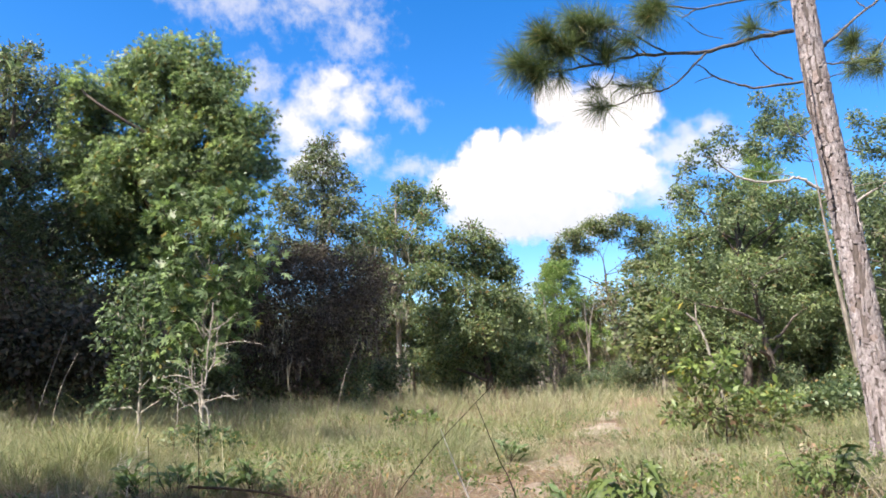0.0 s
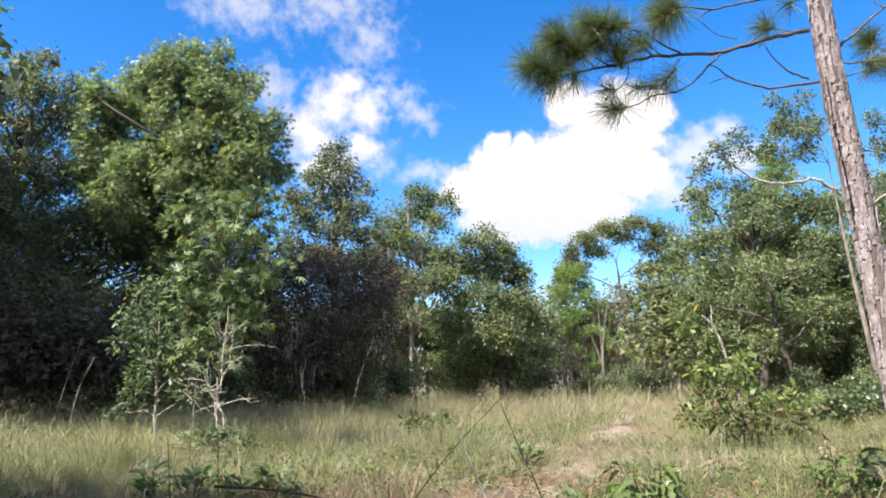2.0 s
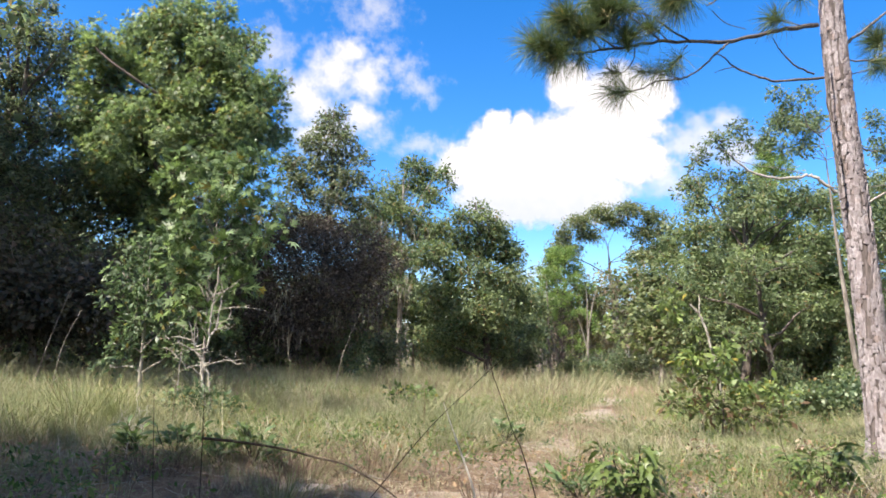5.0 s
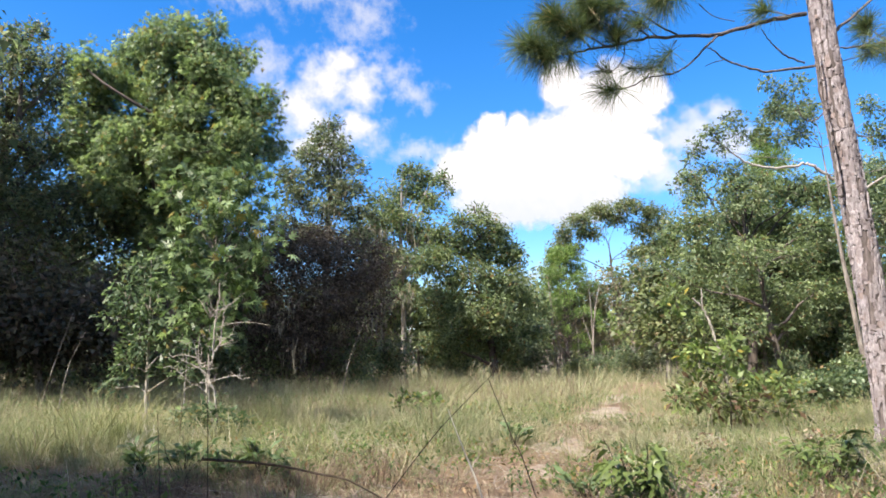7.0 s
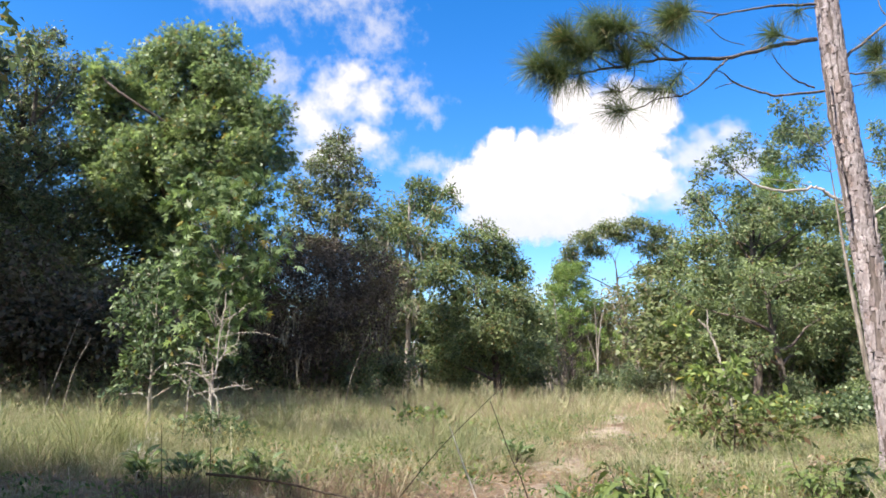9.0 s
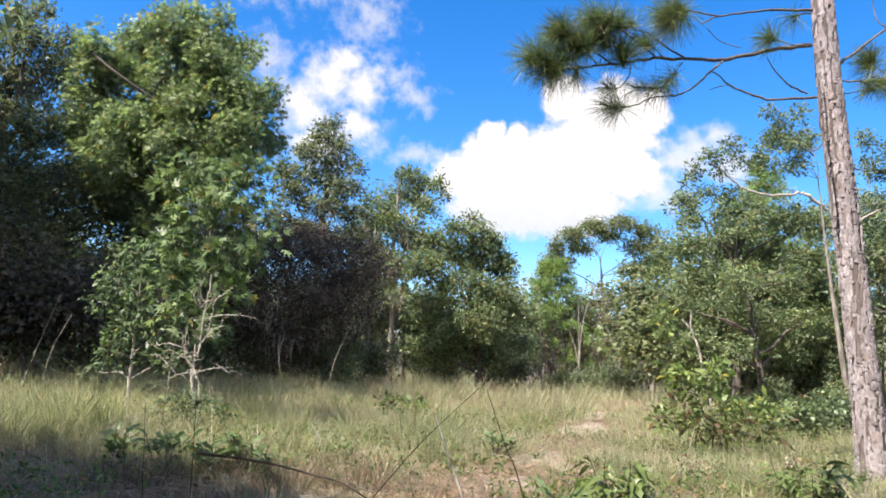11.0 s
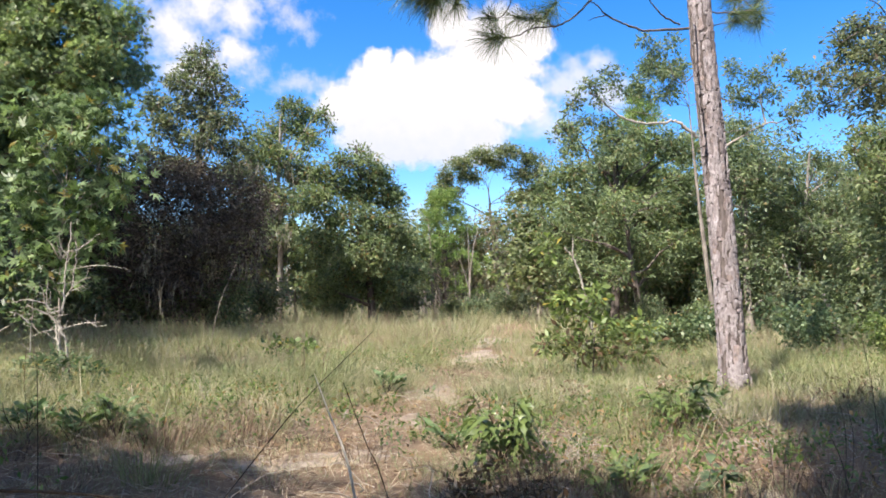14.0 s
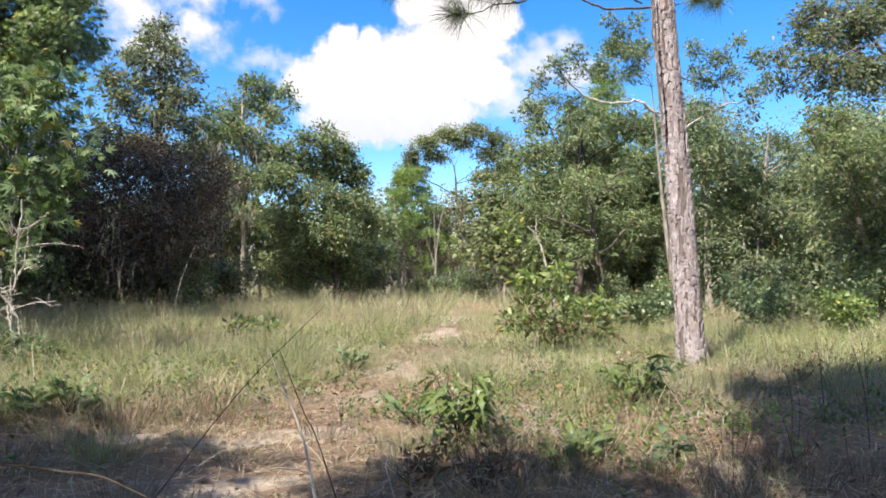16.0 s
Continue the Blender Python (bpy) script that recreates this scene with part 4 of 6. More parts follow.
broadleaf("oak", "broad grey-green oak of the sunlit wood", (14.8, 20.0), [(16.04, 20.62, 5.71, 0.64, 0.34), (14.29, 19.39, 5.0, 0.6, 0.35), (16.46, 20.1, 5.23, 0.63, 0.41), (13.58, 19.76, 5.24, 0.5, 0.28), (13.01, 19.49, 4.6, 0.59, 0.45), (14.58, 19.8, 4.27, 0.82, 0.54), (16.05, 19.87, 4.25, 0.83, 0.54), (17.57, 20.2, 4.54, 0.74, 0.56), (14.22, 20.42, 3.61, 0.8, 0.55), (14.85, 19.13, 3.23, 0.87, 0.52), (16.78, 19.56, 3.24, 0.9, 0.54), (14.84, 20.19, 2.6, 0.83, 0.51), (15.71, 19.26, 2.39, 0.81, 0.53), (14.12, 20.89, 2.44, 0.63, 0.48), (18.29, 20.59, 2.34, 0.76, 0.64)], OAK_GREY, BARK, 0.16, 906, 22, 0.11, 0.22, OVAL)
broadleaf("oak", "oak with sunlit leafy lower boughs", (9.0, 18.6), [(6.76, 19.23, 2.97, 0.56, 0.44), (7.92, 19.22, 2.81, 0.66, 0.5), (9.15, 19.14, 2.62, 0.69, 0.47), (9.78, 18.19, 2.56, 0.5, 0.47), (7.93, 17.87, 3.48, 0.59, 0.41), (9.99, 19.37, 3.79, 0.6, 0.45), (7.09, 18.8, 2.01, 0.52, 0.33), (7.97, 17.74, 1.72, 0.57, 0.32), (10.0, 19.31, 1.81, 0.56, 0.37)], OAK_LIT, BARK_DARK, 0.12, 369, 20, 0.11, 0.2, OVAL)
broadleaf("oak", "broad oak of the far wood", (20.3, 26), [(20.3, 26.0, 6.0, 2.17, 1.49), (17.7, 26.0, 5.8, 1.42, 1.68), (22.8, 26.0, 5.8, 2.12, 1.98), (20.0, 26.0, 3.8, 2.94, 2.01), (23.8, 26.0, 3.2, 2.58, 2.15), (17.7, 26.0, 3.2, 1.66, 1.92), (26.2, 26.0, 5.3, 3.01, 3.31)], OAK_GREY, BARK, 0.24, 1012, 19, 0.172, 0.42, OVAL)
broadleaf("oak", "oak of the far wood", (18.6, 20), [(18.4, 20.0, 6.0, 1.23, 1.23), (17.9, 20.0, 4.1, 1.1, 1.32), (19.7, 20.0, 5.4, 1.85, 2.31)], OAK_GREY, BARK, 0.17, 440, 19, 0.146, 0.35, OVAL)


for bx, by, hh, rr in [(12.6, 19.0, 6.6, 1.5), (14.8, 22.5, 7.4, 1.8), (11.5, 25.0, 7.6, 1.7), (14.5, 16.0, 5.0, 1.3), (17.0, 17.0, 6.2, 1.6), (13.0, 13.0, 4.2, 1.1)]:
    broadleaf("oak", "grey-green oak of the sunlit wood", (bx, by),
              [(bx + rng.uniform(-0.7, 0.7) * rr, by + rng.uniform(-0.4, 0.4) * rr, hh * k, rr * rng.uniform(0.55, 0.8), rr * rng.uniform(0.5, 0.7)) for k in (0.18, 0.32, 0.45, 0.58, 0.7, 0.8, 0.88)],
              OAK_GREY, BARK, 0.12, 686, 19, 0.120, 0.32, OVAL, twigs=0.15)


rng = np.random.default_rng(24)
# pines: needles in tufts
def tuft(soup, p, d, n=150, ln=0.27, w=0.0021):
    """A round brush of long needles at the end of a shoot."""
    d = np.asarray(d, float)
    d = d / np.linalg.norm(d)
    ax = units(n) * 1.0 + d * 0.75
    ax /= np.linalg.norm(ax, axis=1)[:, None]
    st = p + d * rng.uniform(-0.10, 0.04, n)[:, None]
    l = ln * rng.uniform(0.7, 1.1, n)[:, None]
    mid = st + ax * l * 0.55
    tip = st + ax * l + np.array([0, 0, -0.12]) * l
    side = np.cross(ax, units(n))
    side /= np.linalg.norm(side, axis=1)[:, None]
    v = np.stack([st - side * w, st + side * w, mid - side * w, mid + side * w, tip - side * w * 0.3, tip + side * w * 0.3], 1)
    i = np.arange(n)[:, None] * 6
    soup.add(v.reshape(-1, 3), np.concatenate([i + [0, 1, 3, 2], i + [2, 3, 5, 4]]))


def young_pine(label, base, height, spread, tufts, seed_bare=0.3):
    bz = float(ground_z(*base)) - 0.05
    thing = group("young_pine", label, "pine", (*base, bz), "pines")
    wood, need = Soup(), Soup()
    way = bend((0, 0, 0), (0.1, 0, height), 8, 0.03)
    tube(wood, way, 0.09 * np.linspace(1, 0.15, 8) * height / 7, 6)
    for k in range(tufts):
        s = rng.uniform(seed_bare, 1.0)
        r = spread * (1.08 - s) * rng.uniform(0.35, 1.1) + 0.12
        a = rng.uniform(0, 6.28)
        q = np.array([r * math.cos(a), r * math.sin(a), min(s * height + 0.35 * r, height * 1.02)])
        p0 = np.array([0, 0, s * height - 0.15 * r])
        tube(wood, bend(p0, q, 4, 0.1), [0.02, 0.015, 0.012, 0.008], 3)
        for _ in range(3):
            tuft(need, q + rng.standard_normal(3) * 0.12, q - p0 + [0, 0, 0.3], 34, 0.30, 0.007)
    wood.part("trunk", PINE_LIMB, thing)
    need.part("needles", NEEDLE_FAR, thing)


young_pine("young bright green pine in the far wood", (6.1, 35), 6.4, 3.2, 240, 0.12)
young_pine("young pine behind oaks", (10.9, 22.6), 8.1, 2.2, 70, 0.5)


def tall_pine():
    base = np.array([4.62, 7.32])
    bz = float(ground_z(*base)) - 0.08
    thing = group("tall_pine", "tall pine with scaly grey-pink bark and sparse needle tufts", "pine", (*base, bz), "pines")
    o = np.array([*base, bz])
    axis_pts = smooth_way([(4.62, 7.32, bz), (4.61, 7.35, 0.4), (4.575, 7.42, 1.5), (4.49, 7.46, 2.8), (4.375, 7.47, 4.2), (4.32, 7.50, 5.6), (4.22, 7.55, 8.0), (4.15, 7.6, 11.0)], 8)
    hs = axis_pts[:, 2]
    rad = np.interp(hs, [0, 0.15, 0.5, 1.5, 3, 4.5, 6, 11], [0.185, 0.158, 0.148, 0.142, 0.136, 0.128, 0.11, 0.03])
    core = Soup()
    tube(core, axis_pts - o, rad - 0.010, 16, 0.01)
    core.part("trunk", PINE_CORE, thing)
    plates = Soup()
    cols = 15
    for col in range(cols):
        z = rng.uniform(-0.1, 0.05)
        sway = rng.uniform(0, 6.28)
        while z < 7.4:
            hh = 0.03 + 0.15 * rng.uniform() ** 1.6
            zc = z + hh / 2
            c = np.array([np.interp(zc, hs, axis_pts[:, 0]), np.interp(zc, hs, axis_pts[:, 1])])
            r = float(np.interp(zc, hs, rad))
            wa = 2 * math.pi / cols
            mid = col * wa + 0.16 * math.sin(2.3 * zc + sway) + 0.10 * math.sin(6.1 * zc + 2 * sway) + rng.uniform(-0.15, 0.15)
            split = rng.uniform() < 0.35
            for q in ((-0.25, 0.25) if split else (0.0,)):
                k = 10
                th = np.arange(k) * 2 * np.pi / k + rng.uniform(0, 0.6)
                ex = np.sign(np.cos(th)) * np.abs(np.cos(th)) ** 0.65
                ey = np.sign(np.sin(th)) * np.abs(np.sin(th)) ** 0.65
                jit = 1 + 0.16 * rng.standard_normal(k)
                w2 = wa * (0.5 if split else 1.0) * rng.uniform(0.85, 1.0)
                up = rng.uniform(0.001, 0.0065)
                tilt = rng.uniform(-0.003, 0.003)
                ring = []
                for sc, rr in ((0.60, r - 0.012), (0.55, r + up * 0.6), (0.40, r + up), (0.02, r + up)):
                    an = mid + q * wa + w2 * sc * 0.94 * ex * jit
                    rz = rr + tilt * ey
                    ring.append(np.stack([c[0] + rz * np.cos(an), c[1] + rz * np.sin(an), zc + hh * sc * 0.96 * ey * jit], -1))
                v = np.concatenate(ring) - o
                i = np.arange(3)[:, None] * k
                j = np.arange(k)[None]
                plates.add(v, np.stack([i + j, i + (j + 1) % k, i + k + (j + 1) % k, i + k + j], -1).reshape(-1, 4))
            z += hh * 0.97
    plates.part("bark", PINE_PLATE, thing, "grey-pink scaly bark plates", "stuff", smooth=False)

    def limb(pts, r0, r1, tuft_at=(), name="branch", n=170, ln=0.27):
        w = smooth_way(pts, 6) - o
        b = Soup()
        tube(b, w + rng.standard_normal(w.shape) * r0 * 0.25, 0.82 * np.linspace(r0, r1, len(w)), 6, 0.10)
        br = b.part(name, PINE_LIMB, thing)
        if tuft_at:
            need = Soup()
            for s in tuft_at:
                k = min(int(s * (len(w) - 1)), len(w) - 1)
                tuft(need, w[k] + rng.standard_normal(3) * 0.03, w[min(k + 1, len(w) - 1)] - w[max(k - 1, 0)], int(1.5 * n), ln * 1.05, 0.0018)
            need.part("needles", NEEDLE, br)
        return br

    limb([(4.16, 7.45, 4.74), (3.63, 7.31, 4.58), (3.07, 7.18, 4.36), (2.55, 7.04, 4.26), (2.09, 6.91, 4.16), (1.74, 6.77, 4.02), (1.37, 6.64, 3.9), (1.05, 6.5, 3.79)], 0.032, 0.010, (0.97, 1.0, 1.0), n=230, ln=0.30)
    limb([(1.66, 6.7, 3.99), (1.43, 6.63, 4.09), (1.24, 6.57, 4.18), (1.1, 6.5, 4.18)], 0.013, 0.007, (0.7, 0.85, 0.95, 1.0), n=220, ln=0.32)
    limb([(2.18, 6.85, 4.15), (1.92, 6.77, 4.3), (1.72, 6.68, 4.37), (1.48, 6.6, 4.41)], 0.013, 0.006, (0.8, 0.92, 1.0), n=200, ln=0.32)
    limb([(2.52, 6.95, 4.21), (2.29, 6.91, 4.32), (2.09, 6.88, 4.44), (1.92, 6.84, 4.45), (1.77, 6.8, 4.47)], 0.014, 0.006, (0.9, 1.0), n=120, ln=0.28)
    limb([(1.77, 6.75, 4.03), (1.74, 6.72, 4.07), (1.73, 6.7, 4.14)], 0.008, 0.005, (1.0, 0.85), n=200, ln=0.28)
    limb([(1.29, 6.6, 3.88), (1.27, 6.6, 3.82), (1.27, 6.6, 3.76)], 0.007, 0.004, (1.0,), n=110, ln=0.22)
    limb([(1.95, 6.78, 4.12), (1.72, 6.72, 4.22), (1.55, 6.66, 4.27)], 0.010, 0.006, (0.85, 1.0, 1.0), n=180, ln=0.30)
    limb([(2.25, 6.86, 4.17), (2.12, 6.82, 4.25), (2.02, 6.80, 4.27)], 0.008, 0.005, (0.9, 1.0), n=120, ln=0.24)
    limb([(1.50, 6.66, 3.94), (1.40, 6.60, 4.02), (1.28, 6.54, 4.06)], 0.008, 0.005, (0.9, 1.0), n=180, ln=0.30)
    limb([(1.13, 6.55, 3.84), (0.97, 6.5, 3.85), (0.86, 6.45, 3.88)], 0.008, 0.005, (1.0, 0.9), n=200, ln=0.32)
    limb([(1.87, 6.75, 4.02), (1.85, 6.73, 3.88), (1.74, 6.72, 3.74), (1.59, 6.7, 3.75)], 0.009, 0.005, (1.0,), n=110, ln=0.20)
    limb([(2.47, 6.92, 4.16), (2.37, 6.92, 4.0), (2.29, 6.91, 3.89), (2.35, 6.9, 3.77), (2.47, 6.9, 3.81)], 0.009, 0.005, (0.35, 0.45), n=90, ln=0.25)
    limb([(2.96, 7.05, 4.27), (2.81, 7.0, 4.12), (2.61, 6.95, 3.91), (2.39, 6.9, 3.77), (2.17, 6.85, 3.72), (1.89, 6.8, 3.58), (1.68, 6.75, 3.53)], 0.016, 0.006, (0.96, 1.0), n=110, ln=0.26)
    limb([(2.39, 6.9, 3.77), (2.22, 6.88, 3.8), (2.05, 6.85, 3.79)], 0.007, 0.004, (0.9, 1.0), n=90, ln=0.24)
    limb([(4.18, 7.4, 4.09), (3.66, 7.36, 4.0), (3.37, 7.32, 4.03), (3.13, 7.28, 4.1), (2.97, 7.24, 4.2), (2.89, 7.2, 4.2)], 0.019, 0.006)
    limb([(3.11, 7.25, 4.09), (2.97, 7.22, 4.04), (2.87, 7.2, 3.99)], 0.008, 0.004)
    limb([(4.07, 7.4, 4.12), (3.83, 7.33, 4.17), (3.63, 7.27, 4.32), (3.52, 7.2, 4.42)], 0.014, 0.006)
    limb([(4.15, 7.4, 5.15), (3.53, 7.23, 5.0), (2.92, 7.07, 4.8), (2.67, 6.9, 4.6)], 0.020, 0.008)
    limb([(2.9, 7.0, 4.76), (2.56, 6.9, 4.74), (2.28, 6.8, 4.61)], 0.012, 0.006, (0.75, 0.9, 1.0, 1.0), n=200, ln=0.34)
    limb([(2.77, 7.0, 4.61), (2.93, 7.05, 4.5), (3.18, 7.1, 4.46)], 0.006, 0.005)
    limb([(3.89, 7.3, 4.64), (3.7, 7.28, 4.67), (3.55, 7.25, 4.68)], 0.008, 0.005, (0.9, 1.0), n=110, ln=0.27)
    limb([(4.15, 7.4, 5.11), (3.96, 7.35, 5.04), (3.8, 7.3, 4.94)], 0.010, 0.005, (0.9,), n=80, ln=0.25)
    limb([(4.31, 7.4, 4.38), (4.48, 7.48, 4.5), (4.72, 7.57, 4.73), (5.2, 7.65, 5.12), (5.59, 7.73, 5.4), (6.03, 7.82, 5.59), (6.59, 7.9, 5.82)], 0.027, 0.008)
    limb([(5.44, 7.6, 5.28), (5.7, 7.7, 5.5), (5.96, 7.8, 5.73)], 0.013, 0.008)
    limb([(5.13, 7.55, 5.06), (5.05, 7.62, 5.22), (5.06, 7.7, 5.5)], 0.010, 0.006)
    limb([(5.39, 7.6, 5.21), (5.43, 7.58, 5.04), (5.32, 7.57, 4.72), (5.13, 7.55, 4.45), (4.9, 7.53, 4.3), (4.62, 7.52, 4.21), (4.42, 7.5, 4.15)], 0.011, 0.006, (0.45, 0.6, 0.7), n=90, ln=0.22)
    limb([(4.34, 7.42, 4.28), (4.52, 7.43, 4.31), (4.84, 7.45, 4.35), (5.07, 7.46, 4.39), (5.17, 7.47, 4.33), (5.09, 7.49, 4.25), (5.01, 7.5, 4.28)], 0.014, 0.006, (0.3, 0.5, 0.8), n=120, ln=0.24)
    limb([(5.1, 7.5, 4.43), (5.0, 7.55, 4.55), (4.94, 7.6, 4.68)], 0.008, 0.005, (0.8, 0.95, 1.0), n=150, ln=0.26)
    limb([(4.14, 7.3, 4.31), (4.16, 7.29, 4.0), (4.13, 7.28, 3.77), (4.17, 7.28, 3.51), (4.03, 7.27, 3.39), (3.92, 7.26, 3.43), (3.84, 7.25, 3.64)], 0.013, 0.006, name="dead_branch")
    limb([(4.18, 7.28, 3.38), (4.21, 7.28, 3.13), (4.25, 7.28, 2.73)], 0.012, 0.014, name="dead_branch")
    for z, a, ln in ((2.05, 0.3, 0.10), (2.75, 3.4, 0.16), (2.62, 2.9, 0.10), (1.75, -0.3, 0.12), (3.3, 0.1, 0.13), (3.6, 2.6, 0.08), (1.2, 3.2, 0.06)):
        c = np.array([np.interp(z, hs, axis_pts[:, 0]), np.interp(z, hs, axis_pts[:, 1]), z])
        u = np.array([math.cos(a), -0.5, 0.0])
        limb([c + u * 0.10, c + u * (0.13 + 0.4 * ln) - [0, 0, 0.4 * ln], c + u * (0.13 + ln) - [0, 0, 0.6 * ln]], 0.013, 0.007, name="dead_branch")
    # crown above the view
    for k in range(26):
        h = rng.uniform(6.3, 11.2)
        a = rng.uniform(0, 6.28)
        r = rng.uniform(0.5, 2.2) * (11.8 - h) / 5
        c = np.array([np.interp(h, hs, axis_pts[:, 0]), np.interp(h, hs, axis_pts[:, 1]), h])
        q = c + [r * math.cos(a), r * math.sin(a), 0.3 * r]
        limb([c, 0.5 * (c + q) - [0, 0, 0.05], q], 0.02, 0.006, (0.8, 0.95, 1.0), n=60)
    return thing


tall_pine()


# unseen trees set at the side of and behind the camera to shade the near ground and the foot of the wood
def shade_oak(x, y, h, r, dx=0.0, dy=0.0, full=230, low=0.6, label="unseen oak added to throw shade and hold back sky light"):
    lobes = [(x + dx + rng.uniform(-0.6, 0.6) * r, y + dy + rng.uniform(-0.6, 0.6) * r, h * rng.uniform(low, 0.88), r * rng.uniform(0.5, 0.7), r * rng.uniform(0.35, 0.5)) for _ in range(7)]
    broadleaf("shade_oak", label, (x, y), lobes, OAK, BARK_DARK, 0.16, full, 18, 0.24, 0.42, FINE, twigs=0.1)


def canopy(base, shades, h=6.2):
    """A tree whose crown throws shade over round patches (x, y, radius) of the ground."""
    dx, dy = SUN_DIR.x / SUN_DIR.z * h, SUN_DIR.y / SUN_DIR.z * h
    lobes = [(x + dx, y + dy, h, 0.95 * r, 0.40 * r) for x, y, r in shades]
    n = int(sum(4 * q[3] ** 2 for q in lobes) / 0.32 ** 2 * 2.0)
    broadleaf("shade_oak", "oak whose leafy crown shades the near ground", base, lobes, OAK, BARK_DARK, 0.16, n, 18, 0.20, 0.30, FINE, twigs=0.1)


rng = np.random.default_rng(21)
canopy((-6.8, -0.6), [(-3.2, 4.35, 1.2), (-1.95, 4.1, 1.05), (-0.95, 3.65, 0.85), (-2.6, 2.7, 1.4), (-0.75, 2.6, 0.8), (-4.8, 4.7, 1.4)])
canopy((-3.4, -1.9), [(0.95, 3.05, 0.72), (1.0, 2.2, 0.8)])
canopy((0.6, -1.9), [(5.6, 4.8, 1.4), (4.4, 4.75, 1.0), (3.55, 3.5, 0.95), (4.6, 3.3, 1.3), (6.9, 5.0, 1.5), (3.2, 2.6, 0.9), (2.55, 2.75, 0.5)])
# Added out of view; the last few only keep sky light off the ground.
for spec in [(-12.7, 6.17, 9, 2.4, 0, 0, 420, 0.3), (-11.19, 11.16, 9.5, 2.6, 0, 0, 460, 0.25), (-10.45, 8.94, 8.5, 2, 0, 0, 420, 0.3), (-10.86, 7.77, 8, 1.8, 0, 0, 360, 0.35), (-9.01, 8.52, 8, 1.2, 0, 0, 260, 0.6),
             (-13.04, 14.9, 10, 2.6, 0, 0, 520, 0.4), (-12.49, 13.08, 9.5, 2.2, 0, 0, 420, 0.4), (-11, -0.17, 9, 2.4), (6.89, -5.48, 8, 2.5), (15.89, 1.52, 8, 2.5), (-1, -9.67, 9, 3), (8.54, -0.43, 8, 2.2, 0, 0, 380, 0.35), (11.17, 3.09, 7.5, 1.9, 0, 0, 340, 0.3), (5.29, -3.28, 8, 2.2, 0, 0, 380)]:
    shade_oak(*spec)


for spec in [(-10.5, 7.5, 11.5, 2.0, 0, 0, 420, 0.68), (-9.2, 8.8, 11.5, 1.8, 0, 0, 380, 0.68), (-11.5, 9.8, 11.5, 1.8, 0, 0, 380, 0.68)]:
    shade_oak(*spec)


rng = np.random.default_rng(25)
# the wood behind: a few kinds, each built once and then repeated
def wood_tree(k):
    lobes = [(rng.uniform(-0.9, 0.9), rng.uniform(-0.9, 0.9), rng.uniform(1.6, 5.2), rng.uniform(0.8, 1.3), rng.uniform(0.7, 1.1)) for _ in range(6)]
    return broadleaf("wood_tree", "slender oak of the wood behind the clearing", (0, 0), lobes, (OAK_GREY, OAK_FAR, OAK)[k % 3], BARK, 0.10, 205, 22, 0.22, 0.58, FINE, twigs=0.1, moss=15 if k % 2 else 0)


def understory(k):
    lobes = [(rng.uniform(-0.8, 0.8), rng.uniform(-0.8, 0.8), rng.uniform(0.4, 1.8), rng.uniform(0.4, 0.8), rng.uniform(0.4, 0.7)) for _ in range(6)]
    return broadleaf("thicket_shrub", "shrub of the thicket at the foot of the wood", (0, 0), lobes, (OAK_GREY, OAK_DARK, OAK_FAR)[k % 3], BARK, 0.03, 150, 20, 0.13, 0.3, FINE, twigs=0.2, category="shrub", grp="thicket shrubs")


kinds = [wood_tree(k) for k in range(5)]
low = [understory(k) for k in range(4)]


def scatter(protos, places):
    for i, (x, y, s) in enumerate(places):
        p = protos[i % len(protos)]
        m = pose(x, y, float(ground_z(x, y)) - 0.05, 0, 0, float(rng.uniform(0, 360))) @ Matrix.Diagonal((s, s, s * float(rng.uniform(0.9, 1.15)), 1))
        if i < len(protos):
            p.matrix_basis = m
        else:
            copy_thing(p, m)


spots = []
for i in range(17):
    spots.append((-16 + 1.25 * i + rng.uniform(-0.5, 0.5), 24 + 0.35 * i + rng.uniform(-1, 3), rng.uniform(0.75, 0.95)))
for i in range(16):
    spots.append((2 + 2.2 * i + rng.uniform(-0.7, 0.7), 50 - 0.6 * i + rng.uniform(-2, 3), rng.uniform(0.85, 1.05)))
for i in range(12):
    spots.append((12 + 1.6 * i + rng.uniform(-0.5, 0.5), 30 - 0.4 * i + rng.uniform(-1.5, 2), rng.uniform(0.75, 0.95)))
for i in range(9):
    spots.append((11.5 + 1.6 * i + rng.uniform(-0.5, 0.5), 25.5 + 0.7 * i + rng.uniform(-1.5, 1.5), rng.uniform(0.75, 0.92)))
spots += [(8.6, 27, 1.1), (10.4, 26.5, 1.08), (12.2, 28.5, 1.1), (14.6, 27.5, 1.1), (17.0, 26, 1.05), (19.6, 25, 1.1)]
# Unseen ring of trees behind the camera, added to block low sky light.
for i in range(20):
    a = radians(98 + 8.4 * i)
    r = 11.0 + 2.5 * (i % 3) + rng.uniform(-0.8, 0.8)
    spots.append((r * math.sin(a), r * math.cos(a), rng.uniform(1.0, 1.25)))
scatter(kinds, spots)
spots = []
# Unseen shrubs added behind the camera to close that ring.
for i in range(22):
    a = radians(96 + 7.8 * i)
    r = 8.0 + 1.6 * (i % 3) + rng.uniform(-0.6, 0.6)
    spots.append((r * math.sin(a), r * math.cos(a), rng.uniform(0.7, 1.1)))
for i in range(16):
    spots.append((-11 + 0.62 * i + rng.uniform(-0.3, 0.3), 14.5 + 0.32 * i + rng.uniform(-0.6, 0.9), rng.uniform(0.6, 1.0)))
